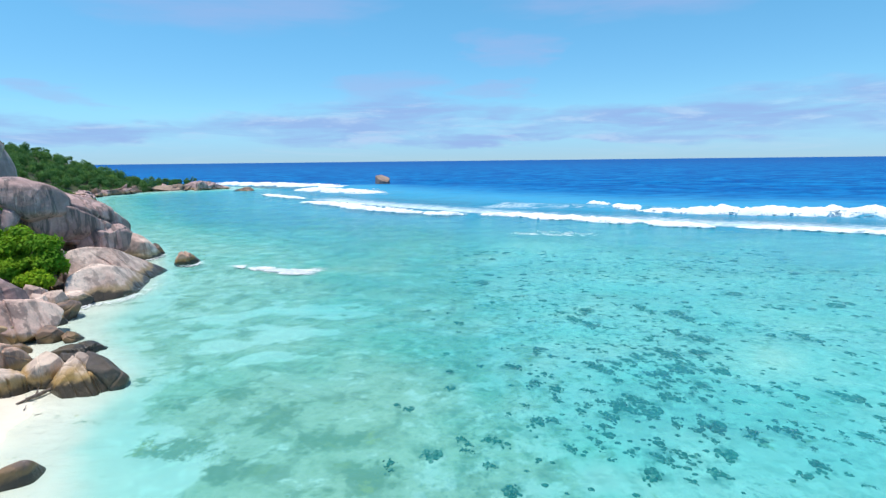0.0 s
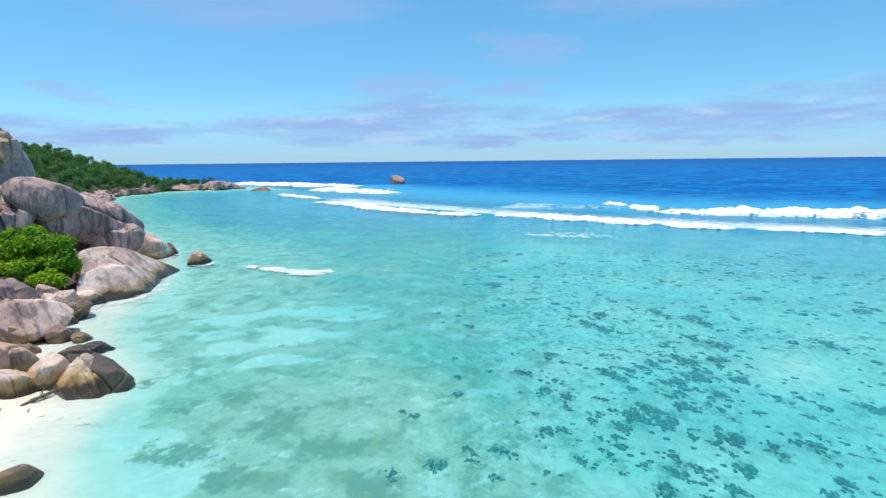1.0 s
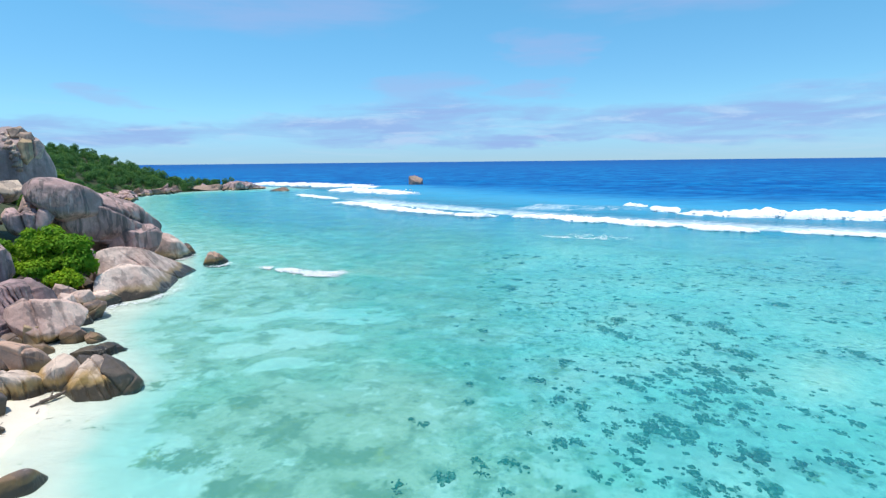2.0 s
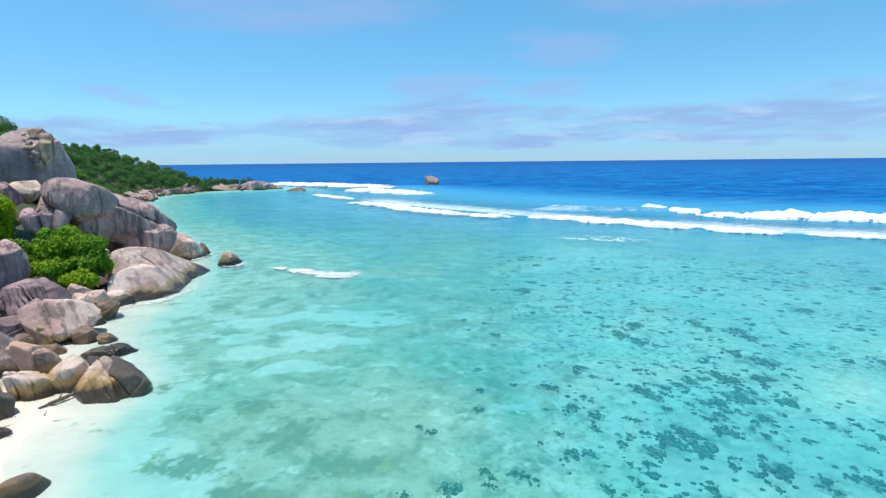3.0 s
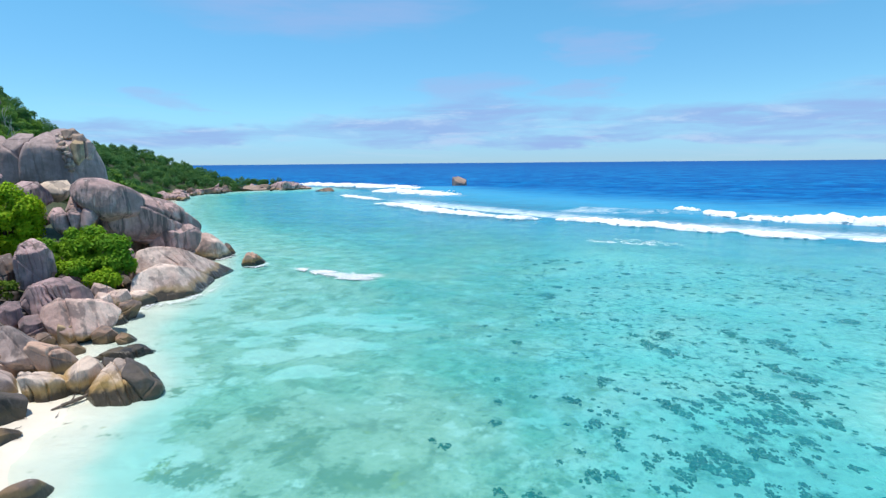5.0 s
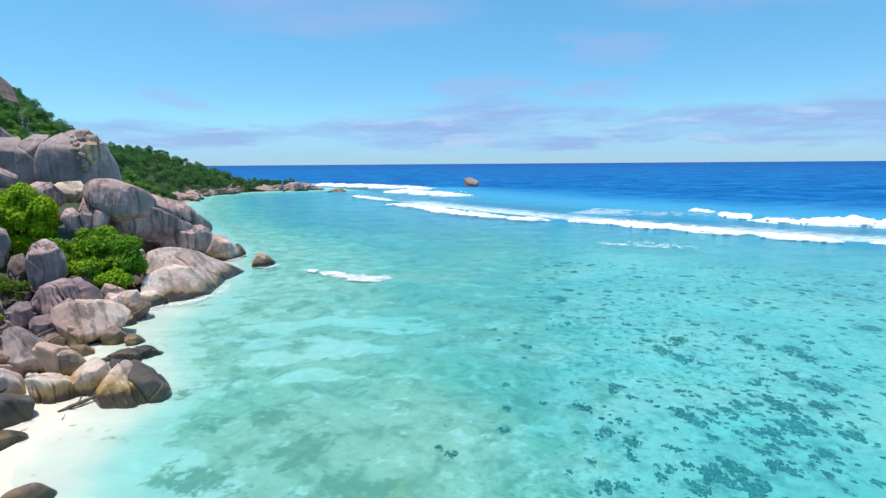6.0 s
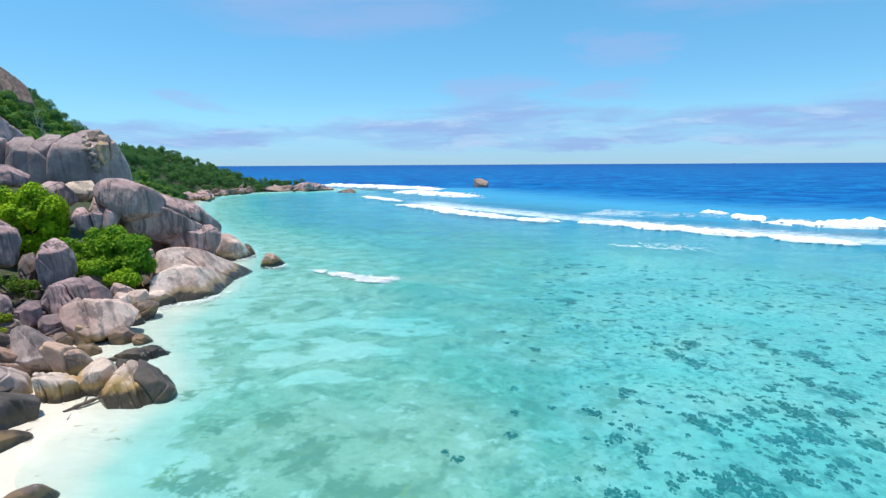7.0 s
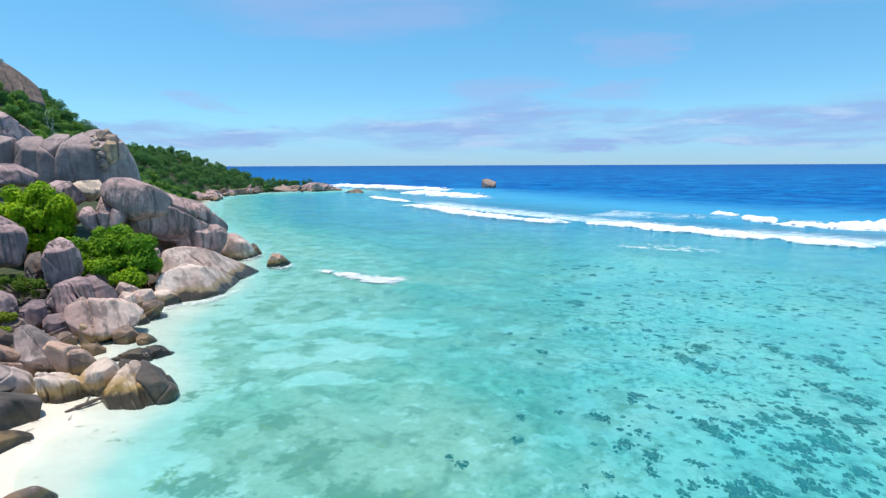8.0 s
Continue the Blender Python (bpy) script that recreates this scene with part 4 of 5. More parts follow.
slab_rock("grey granite block beside the dome", -69.90, 70.73, 13.91, 48, [(-94, 3.35), (-11, 1.85), (84, 3.87), (124, 2.67), (155, 1.98), (171, 1.92)], 4.0, 55, granite_dome, cracks=[(0.7, 0, 0.8, 0.6, 0.3, 0.1)], slope=0.02)
slab_rock("grey granite block beside the dome", -72.37, 69.46, 14.17, 49, [(-107, 3.12), (-96, 3.05), (-16, 1.62), (26, 2.86), (94, 2.94), (137, 2.21), (170, 1.62)], 4.0, 151, granite_dome, slope=0.02)
slab_rock("grey granite block beside the dome", -75.78, 66.91, 14.67, 51, [(-91, 2.63), (-10, 3.1), (15, 3.62), (75, 3.1), (92, 2.82), (101, 2.86), (167, 2.82)], 4.0, 152, granite_dome, cracks=[(1, 0, 0.2, 0.2, 0.4, 0.15)], slope=0.02)
slab_rock("tan broken block in the dome's fractured corner", -60.49, 71.56, 15.09, 43, [(-179, 0.79), (-128, 1.43), (-36, 0.99), (-1, 0.81), (66, 1.48), (141, 1.05)], 1.0, 201, granite_ochre, splits=0)
slab_rock("pale broken face in the dome's fractured corner", -60.20, 73.18, 15.34, 42, [(-179, 0.63), (-178, 0.63), (-61, 1.15), (-21, 0.92), (31, 0.84), (91, 1.44)], 0.9, 202, granite_pink, splits=0)
slab_rock("rusty broken block in the dome's fractured corner", -62.21, 72.58, 17.35, 44, [(-164, 0.96), (-100, 0.79), (-39, 0.87), (45, 0.93), (106, 0.73)], 0.9, 203, granite_rust)
slab_rock("rusty broken block in the dome's fractured corner", -60.95, 72.56, 16.75, 43, [(-111, 0.72), (-61, 0.69), (20, 0.76), (91, 0.66), (175, 0.73)], 0.8, 204, granite_rust)
slab_rock("small broken rusty block in the dome's fractured corner", -63.78, 72.04, 17.26, 44, [(-121, 0.22), (-64, 0.2), (6, 0.22), (73, 0.21), (152, 0.19)], 0.5, 210, granite_pink, level=4, splits=0)
slab_rock("small broken rusty block in the dome's fractured corner", -62.81, 71.48, 16.73, 44, [(-129, 0.38), (-58, 0.35), (3, 0.31), (67, 0.38), (157, 0.28)], 0.5, 211, granite_cream, level=4, splits=0)
slab_rock("small broken rusty block in the dome's fractured corner", -61.87, 70.62, 15.98, 44, [(-117, 0.35), (-68, 0.32), (8, 0.4), (75, 0.33), (149, 0.34)], 0.5, 212, granite_rust, level=4, splits=0)
slab_rock("small broken rusty block in the dome's fractured corner", -61.27, 70.11, 15.34, 44, [(-123, 0.27), (-63, 0.25), (5, 0.26), (71, 0.26), (153, 0.23)], 0.5, 213, granite_pink, level=4, splits=0)
slab_rock("small broken rusty block in the dome's fractured corner", -60.98, 70.13, 14.79, 44, [(-110, 0.23), (-74, 0.21), (13, 0.34), (79, 0.21), (141, 0.27)], 0.5, 214, granite_cream, level=4, splits=0)
slab_rock("small broken rusty block in the dome's fractured corner", -61.13, 70.00, 14.16, 44, [(-141, 0.31), (-49, 0.3), (1, 0.21), (57, 0.35), (162, 0.2)], 0.5, 215, granite_rust, level=4, splits=0)
slab_rock("small broken rusty block in the dome's fractured corner", -60.80, 70.19, 13.77, 44, [(-124, 0.33), (-63, 0.3), (5, 0.31), (70, 0.32), (154, 0.28)], 0.5, 216, granite_pink, level=4, splits=0)
slab_rock("small broken rusty block in the dome's fractured corner", -60.74, 70.25, 13.15, 44, [(-113, 0.29), (-72, 0.27), (11, 0.4), (77, 0.27), (144, 0.33)], 0.5, 217, granite_cream, level=4, splits=0)
slab_rock("small broken rusty block in the dome's fractured corner", -60.57, 70.28, 12.52, 44, [(-117, 0.22), (-69, 0.2), (8, 0.26), (74, 0.21), (148, 0.22)], 0.5, 218, granite_rust, level=4, splits=0)
slab_rock("small broken rusty block in the dome's fractured corner", -62.75, 70.99, 16.40, 44, [(-125, 0.39), (-61, 0.36), (4, 0.36), (70, 0.38), (155, 0.32)], 0.5, 219, granite_pink, level=4, splits=0)
slab_rock("small broken rusty block in the dome's fractured corner", -61.04, 70.47, 15.50, 44, [(-135, 0.29), (-54, 0.27), (2, 0.21), (62, 0.31), (160, 0.2)], 0.5, 220, granite_cream, level=4, splits=0)
slab_rock("small broken rusty block in the dome's fractured corner", -61.69, 69.98, 15.42, 44, [(-118, 0.28), (-67, 0.26), (7, 0.3), (74, 0.26), (150, 0.26)], 0.5, 221, granite_rust, level=4, splits=0)
slab_rock("small broken rusty block in the dome's fractured corner", -60.74, 70.24, 14.56, 44, [(-107, 0.23), (-76, 0.21), (15, 0.39), (81, 0.21), (137, 0.29)], 0.5, 222, granite_pink, level=4, splits=0)
slab_rock("small broken rusty block in the dome's fractured corner", -60.53, 70.45, 13.38, 44, [(-135, 0.34), (-55, 0.33), (2, 0.26), (62, 0.37), (160, 0.24)], 0.5, 223, granite_cream, level=4, splits=0)
slab_rock("sloping grey slab on the hillside", -95.44, 83.67, 19.80, 51, [(-89, 2.28), (-72, 3.02), (45, 3.11), (55, 3.0), (77, 2.98), (114, 3.0), (174, 3.64)], 4.0, 154, granite_mauve, flutes=0.3, flute_scale=0.4)
boulder("sleek dark boulder half buried in wet sand", -18.04, 20.38, 0.11, (0.91, 0.55, 0.61), 20, granite_wet_shade, lean=(0, -12, 53), cuts=3, splits=0)
slab_rock("dark bare granite outcrop along the hilltop", -155.74, 133.05, 35.54, 51, [(-87, 7.56), (-78, 7.6), (8, 10.76), (45, 7.84), (60, 7.64), (66, 7.68), (75, 8.07), (174, 7.55)], 7.0, 55, granite_wet_shade, flutes=0.5, flute_scale=0.25, slope=0.9)
boulder("pinkish granite boulder below the dome", -108.25, 103.4, 10.27, (3.95, 3.16, 3.27), 71, granite_pale, lean=(0, 0, 48), cuts=5, flutes=0.3)
# small rocks that fill the gaps of the pile; dark granite paints the gaps' shade
rng = random.Random(41)
for k in range(120):
    y = rng.uniform(26, 57)
    edge = float(np.interp(y, (24, 28.5, 33, 38, 42, 47, 56), (-20.3, -23, -27, -31.5, -33.5, -33.5, -35)))
    inshore = rng.uniform(1.0, 11.0)
    r = rng.uniform(0.35, 0.8)
    if y < 33:
        inshore = max(inshore, 6.0)
    x = edge - inshore
    z = float(land_height(np.array([x]), np.array([y]), np.array([inshore]))[0])
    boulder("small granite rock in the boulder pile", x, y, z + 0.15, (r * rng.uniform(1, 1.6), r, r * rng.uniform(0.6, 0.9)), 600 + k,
            (granite_dusk, granite_wet_shade, granite_black, granite_black)[k % 4], level=4, block=True, lean=(rng.uniform(-14, 14), rng.uniform(-14, 14), rng.uniform(0, 180)))
# rocks in the water
slab_rock("pale boulder standing in the shallows", -42.10, 72.42, 1.28, 53, [(-129, 2.11), (-94, 1.55), (-53, 2.31), (32, 1.91), (47, 1.77), (89, 2.05), (142, 1.9), (150, 1.93)], 1.8, 60, granite_white, flutes=0.1, flute_scale=0.8)
slab_rock("small dark boulder tip in the shallows", -41.18, 75.26, 0.56, 31, [(-88, 0.91), (-46, 0.77), (30, 0.81), (61, 0.9), (145, 0.79), (177, 0.71)], 0.8, 61, granite_wet_shade)
slab_rock("lone small rough boulder in the lagoon", -33.73, 68.81, 0.47, 29, [(-140, 1.27), (-91, 0.86), (-50, 1.2), (40, 1.05), (57, 0.99), (109, 1.05), (153, 1.14)], 1.0, 62, granite_brown, rough=0.09, splits=2, cracks=[(1, 0, 0.5, 0.2, 0.2, 0.08)])
boulder("low dark reef rock awash", -89.8, 243, -0.1, (4.6, 2.6, 1.3), 63, granite_wet_shade, cuts=3)
boulder("square rust-brown rock standing in the open sea", -33.6, 298, 0.0, (3.8, 3.2, 2.8), 64, granite_rust, flutes=0.3, taper=0.05, cuts=0, edge=22, splits=2)


FAR_MATS = (granite_mauve, granite_wet_shade, granite_grey, granite_brown, granite_rust)
far_co, far_faces, far_slots = [], [], []


def headland_rocks(x0, y0, x1, y1, count, low, high, seed, mats):
    """Boulders strewn along a stretch of the far shore."""
    rng = random.Random(seed)
    for k in range(count):
        f = (k + rng.random()) / count
        s = rng.uniform(low, high)
        s *= rng.choice((0.5, 0.75, 1.0, 1.15))
        x, y = x0 + (x1 - x0) * f + rng.uniform(-4, 2.5), y0 + (y1 - y0) * f + rng.uniform(-2.5, 2.5)
        co, faces = rock_shape((s * rng.uniform(0.9, 1.4), s, s * rng.uniform(0.6, 0.9)), seed * 50 + k, level=4, block=True,
                               lean=(rng.uniform(-15, 15), rng.uniform(-15, 15), rng.uniform(0, 180)))
        start = sum(len(c) for c in far_co)
        far_co.append(co + (x, y, s * 0.35))
        far_faces.extend([[v + start for v in face] for face in faces])
        far_slots.extend([FAR_MATS.index(mats[k % len(mats)])] * len(faces))


headland_rocks(-124, 184, -139, 206, 60, 0.7, 1.9, 3, (granite_mauve, granite_wet_shade, granite_grey, granite_brown))
headland_rocks(-140, 207, -137, 240, 50, 0.7, 1.9, 4, (granite_mauve, granite_wet_shade, granite_grey))
boulder("long low reddish granite ridge at the headland's tip", -127.0, 256.0, 0.3, (9.0, 5.0, 2.1), 80, granite_rust, splits=3, lean=(0, 4, 25), block=True)
boulder("reddish granite ridge at the headland's tip", -118.5, 260.0, 0.6, (6.5, 4.5, 2.6), 81, granite_mauve, splits=3, lean=(0, 8, 20), block=True)
boulder("low granite end of the headland", -111.0, 263.0, 0.1, (5.0, 3.0, 1.5), 82, granite_mauve, splits=3, lean=(0, 6, 15), block=True)
headland_rocks(-132, 252, -113, 261, 30, 1.2, 2.3, 7, (granite_rust, granite_mauve))
headland_rocks(-136, 250, -107, 264, 60, 0.6, 1.7, 5, (granite_rust, granite_mauve, granite_grey, granite_wet_shade))


far_rocks = mesh_of("far_shore_rocks", np.concatenate(far_co), far_faces, FAR_MATS[0])
for mat in FAR_MATS[1:]:
    far_rocks.materials.append(mat)
far_rocks.polygons.foreach_set("material_index", np.array(far_slots, np.int32))
tagged(new("far_shore_rocks", far_rocks), "jumbled granite boulders along the far wooded shore", "rocks", kind="stuff")


# ---------------------------------------------------------------- surf
def surf(label, line, wide, tall, seed, step=0.5, name="breaking_wave", flecks=6.0, fleck=0.36, spread=(-0.45, 1.25), ribbon=True, torn=0.0):
    """A tumbling line of foam: a bumpy ridge with a steep front and ragged rims."""
    pts = [Vector((*p, 0)) for p in line]
    path = []
    for a, b in zip(pts[:-1], pts[1:]):
        m = max(2, int((b - a).length / step))
        path += [a.lerp(b, k / m) for k in range(m)]
    path.append(pts[-1])
    path = np.array([p[:2] for p in path])
    for _ in range(6):
        path[1:-1] = (path[:-2] + path[1:-1] * 2 + path[2:]) / 4
    along = np.concatenate([[0], np.cumsum(np.hypot(*np.diff(path, axis=0).T))])
    total = along[-1]
    way_along = np.gradient(path, axis=0)
    way_along /= np.linalg.norm(way_along, axis=1)[:, None]
    side = np.stack([-way_along[:, 1], way_along[:, 0]], 1)
    across = np.array([-0.32, -0.30, -0.22, -0.12, 0.0, 0.12, 0.26, 0.42, 0.60, 0.80, 1.0])
    tops = np.array([-0.05, 0.15, 0.62, 0.9, 1.0, 0.86, 0.62, 0.40, 0.24, 0.10, -0.05])
    end = np.minimum(1, np.minimum(along, total - along) / (0.18 * total + 0.5)) ** 0.6
    n_a, n_c = len(path), len(across)
    q = np.stack([along * 0.22, 0 * along, 0 * along + seed], 1)
    swell_w = wide * (0.45 + 1.1 * fbm(q, 3, seed)) * (0.25 + 0.75 * end)
    swell_h = tall * (0.35 + 1.3 * fbm(q * 1.7, 3, seed + 4)) * end
    wander = (fbm(q * 0.8, 3, seed + 8) - 0.5) * wide * 0.9
    co = np.zeros((n_a, n_c, 3))
    rim = (fbm(np.stack([np.repeat(along, n_c) * 0.9, np.tile(across, n_a) * 3, np.zeros(n_a * n_c) + seed], 1), 3, seed + 2) - 0.5).reshape(n_a, n_c)
    offset = across[None, :] * swell_w[:, None] + wander[:, None] + rim * wide * 0.35
    co[:, :, :2] = path[:, None, :] + side[:, None, :] * offset[:, :, None]
    bumps = (fbm(np.stack([np.repeat(along, n_c) * 1.3, offset.ravel() * 1.3, np.zeros(n_a * n_c) + seed], 1), 3, seed + 6) - 0.5).reshape(n_a, n_c)
    co[:, :, 2] = tops[None, :] * swell_h[:, None] + bumps * tall * 0.8 * end[:, None] + 0.05
    co[:, (0, -1), 2] = -0.05
    co[:, :, 2] += wave_level(co[:, :, 0], co[:, :, 1])
    faces = []
    for i in range(n_a - 1):
        for j in range(n_c - 1):
            a = i * n_c + j
            faces.append((a, a + n_c, a + n_c + 1, a + 1))
    points, quads, start = [], [], 0
    if ribbon:
        points, quads, start = [co.reshape(-1, 3)], [f[::-1] for f in faces], n_a * n_c
    ball, tris = unit_sphere(2)
    frng = np.random.RandomState(seed)
    lev = wave_level(path[:, 0], path[:, 1])
    for k in range(int(total * flecks)):
        i = frng.randint(n_a)
        r = fleck * frng.uniform(0.3, 1.0) * (0.4 + 0.6 * end[i])
        f = frng.rand() ** (1.0 + torn)
        o = wander[i] + swell_w[i] * (spread[0] + (spread[1] - spread[0]) * f)
        px, py = path[i][0] + side[i][0] * o + frng.normal() * 0.3, path[i][1] + side[i][1] * o + frng.normal() * 0.2
        if torn and float(fbm(np.array([[px * 0.9, py * 0.7, seed]]), 3, seed)[0]) < 0.40 + 0.14 * f * torn:
            continue
        lump = ball * (0.7 + 0.6 * frng.rand(len(ball), 1)) * (r * frng.uniform(1, 2.4), r, r * (0.4 if ribbon else 0.16))
        points.append(lump + (px, py, 0.02 + 0.35 * swell_h[i] * frng.rand() + lev[i]))
        quads += [[v + start for v in f] for f in tris]
        start += len(ball)
    ob = new(name, mesh_of(name, np.concatenate(points), quads, FOAM))
    return tagged(ob, label, "wave", "surf on the reef", "stuff")


surf("long white breaker tumbling over the reef", [(-45.5, 170.5), (-30, 155.5), (-15, 138), (-4.6, 132.3), (-2.5, 130.5)], 5.0, 0.7, 1)
surf("long white breaker tumbling over the reef", [(8.5, 125.5), (17.6, 120.2), (23.6, 115.4), (31.8, 109.5), (40.5, 106.5)], 5.0, 0.75, 2)
surf("short white breaker between two longer ones", [(-4.8, 131), (-0.5, 128.5), (4.5, 126)], 4.0, 0.6, 22)
surf("low white breaker running down the reef", [(39.5, 106.5), (42.5, 102), (49.5, 97.3)], 4.0, 0.5, 23)
surf("ragged lace of foam left inside the reef", [(12, 94.2), (19, 91.8), (25.5, 89.6)], 2.2, 0.05, 24, 0.4, "wavelet", 60.0, 0.12, (-0.6, 1.6), False, 1.3)
surf("thin white breaker on the reef", [(53.4, 97), (58.6, 94.8), (66.2, 90.9), (82, 82)], 2.6, 0.45, 3)
surf("white breaker behind the first line of surf", [(48, 132), (53, 128), (58.6, 124.6), (67.5, 120.9), (84, 115.3), (96, 108), (120, 92)], 5.5, 1.2, 4)
surf("small white crest on a rising wave", [(39.0, 146.5), (41.2, 143.6), (43, 141)], 3.0, 0.7, 5, 0.3)
surf("small white crest on a rising wave", [(43.6, 139), (46, 136), (48.6, 133)], 3.0, 0.7, 6, 0.3)
surf("distant white breaker by the headland", [(-136, 318), (-91, 290), (-49, 268)], 13.0, 1.1, 7, 1.0)
surf("distant white breaker by the headland", [(-66, 243), (-40, 221), (-25, 208)], 10.0, 1.0, 8, 1.0)
surf("thin broken line of foam on the reef", [(-72, 212), (-60, 196), (-48, 184)], 3.0, 0.5, 9)
for line, grade, seed in (([(-26.6, 66.2), (-23.6, 64.4), (-20.6, 62.9)], 0.7, 10), ([(-20.8, 62.5), (-18.4, 61.8), (-15.6, 61.7)], 1.3, 14), ([(-23.4, 65.2), (-21.0, 64.4)], 0.6, 18), ([(-18.6, 63.4), (-14.8, 62.6)], 0.9, 19)):
    surf("small ragged wavelet breaking inside the lagoon", line, grade, 0.08, seed, 0.25, "wavelet", 240.0, 0.075, (-0.5, 1.6), False, 1.15)


for line in ([(-31.7, 43.0), (-32.4, 45.4), (-33.2, 47.6), (-31.7, 48.7), (-30.8, 50.4), (-31.0, 54.2), (-32.4, 58.1)],
             [(-33.0, 60.4), (-32.1, 62.2)],
             [(-42.2, 69.9), (-39.6, 71.3), (-40.3, 76.0)],
             [(-33.7, 66.6), (-31.9, 66.5), (-32.2, 69.7)]):
    surf("thin white foam washing round the rocks", line, 0.28, 0.03, int(abs(line[0][0]) * 10), 0.2, "foam", 75.0, 0.06, (-0.7, 1.2), False, 0.8)


# ---------------------------------------------------------------- plants
def branch(bm, a, b, r0, r1, sides=6):
    a, b = Vector(a), Vector(b)
    d = (b - a).normalized()
    u = d.orthogonal().normalized()
    v = d.cross(u)
    rings = []
    for p, r in ((a, r0), (b, r1)):
        rings.append([bm.verts.new(p + (u * math.cos(k * 2 * math.pi / sides) + v * math.sin(k * 2 * math.pi / sides)) * r) for k in range(sides)])
    for k in range(sides):
        bm.faces.new((rings[0][k], rings[0][(k + 1) % sides], rings[1][(k + 1) % sides], rings[1][k]))
    bm.faces.new(rings[1])


def part(name, data, parent, label=""):
    ob = new(name, data)
    ob.parent = parent
    return tagged(ob, label)


def leaves(lobes, count, size, seed, spread=0.25):
    """Leaves on the skin of several rounded clumps: folded diamond blades, most facing out and up."""
    rng = np.random.RandomState(seed)
    weight = np.array([l[3] * l[4] for l in lobes], float)
    pick = rng.choice(len(lobes), count, p=weight / weight.sum())
    lob = np.array(lobes)[pick]
    d = rng.normal(size=(count, 3))
    d[:, 2] = d[:, 2] * 0.9 + 0.3
    d /= np.linalg.norm(d, axis=1)[:, None]
    shell = 1 - np.abs(rng.normal(size=count)) * spread
    bump = 0.75 + 0.5 * fbm(d * 2.6 + lob[:, :3], 3, seed)
    c = lob[:, :3] + d * np.stack([lob[:, 3], lob[:, 3], lob[:, 4]], 1) * (shell * bump)[:, None]
    nrm = d + rng.normal(size=(count, 3)) * 0.55 + (0, 0, 0.45)
    nrm /= np.linalg.norm(nrm, axis=1)[:, None]
    a = np.cross(nrm, rng.normal(size=(count, 3)))
    a /= np.linalg.norm(a, axis=1)[:, None]
    b = np.cross(nrm, a)
    s = size * rng.uniform(0.6, 1.3, count)[:, None]
    co = np.stack([c - a * s, c + b * s * 0.55 - nrm * s * 0.15, c + a * s, c - b * s * 0.55 - nrm * s * 0.15], 1).reshape(-1, 3)
    i = np.arange(count)[:, None] * 4
    return co, np.concatenate([i + (0, 1, 2), i + (0, 2, 3)], 1).reshape(-1, 3).tolist()


def plant(name, label, category, group, lobes, count, size, seed, leaf, trunk_base, bark=BARK, trunk_r=0.18, spread=0.25):
    top = new(name)
    bm = bmesh.new()
    rng = random.Random(seed)
    fork = Vector(trunk_base) + Vector((0.1, 0, 0.35 * (lobes[0][2] - trunk_base[2])))
    branch(bm, trunk_base, fork, trunk_r, trunk_r * 0.8)
    for l in lobes:
        knee = fork.lerp(Vector(l[:3]), 0.5) + Vector((rng.uniform(-0.2, 0.2), rng.uniform(-0.2, 0.2), 0.1))
        branch(bm, fork, knee, trunk_r * 0.6, trunk_r * 0.4, 5)
        branch(bm, knee, Vector(l[:3]) + Vector((0, 0, l[4] * 0.3)), trunk_r * 0.4, trunk_r * 0.1, 5)
    me = bpy.data.meshes.new("trunk")
    bm.to_mesh(me)
    bm.free()
    me.materials.append(bark)
    part("trunk", me, top)
    co, faces = leaves(lobes, count, size, seed, spread)
    crown = mesh_of("crown", co, faces, leaf)
    part("crown", crown, top)
    return tagged(top, label, category, group)


def lobes_in(cx, cy, cz, rx, ry, rz, count, seed, size):
    rng = random.Random(seed)
    out = []
    for k in range(count):
        a, f = rng.uniform(0, 2 * math.pi), rng.random() ** 0.5
        h = rng.uniform(-1, 1)
        s = size * rng.uniform(0.7, 1.25)
        out.append((cx + rx * f * math.cos(a), cy + ry * f * math.sin(a), cz + rz * h * (1 - 0.6 * f), s, s * 0.95))
    return out


def bush(label, x, y, z, lobes, count, size, seed, leaf=LEAF_BRIGHT):
    ob = plant("bush", label, "bush", "bushes among the boulders", lobes, count, size, seed, leaf, (0, 0, 0), spread=0.42)
    ob.location = (x, y, z)
    return ob


bush("dense bright green shrub growing between boulders", -41.2, 49.6, 1.0, lobes_in(0.0, 0, 3.3, 4.7, 2.3, 2.7, 46, 5, 1.02), 32000, 0.18, 5)
bush("tall bright green shrub above the boulders", -52.8, 51.6, 2.6, lobes_in(0, 0, 4.0, 4.5, 2.7, 5.4, 66, 6, 1.1), 36000, 0.19, 6)
bush("thin yellowish shrub with bare stems", -42.0, 40.6, 2.1, lobes_in(0, 0, 0.9, 2.6, 1.4, 1.1, 20, 7, 0.55), 5200, 0.11, 7, LEAF_DULL)
bush("low green shrub at the foot of the boulders", -37.6, 47.6, 1.2, lobes_in(0, 0, 1.3, 1.3, 1.0, 0.8, 8, 8, 0.8), 4500, 0.15, 8)


bush("yellow-green grassy tuft on dark rock", -36.6, 34.9, 2.3, [(0, 0, 0.1, 0.5, 0.35), (0.5, 0.3, 0.05, 0.4, 0.3)], 900, 0.13, 21, LEAF_TUFT)
bush("yellow-green grassy tuft on dark rock", -34.4, 33.2, 1.9, [(0, 0, 0.1, 0.5, 0.3), (-0.4, -0.3, 0.05, 0.4, 0.3)], 900, 0.13, 22, LEAF_TUFT)


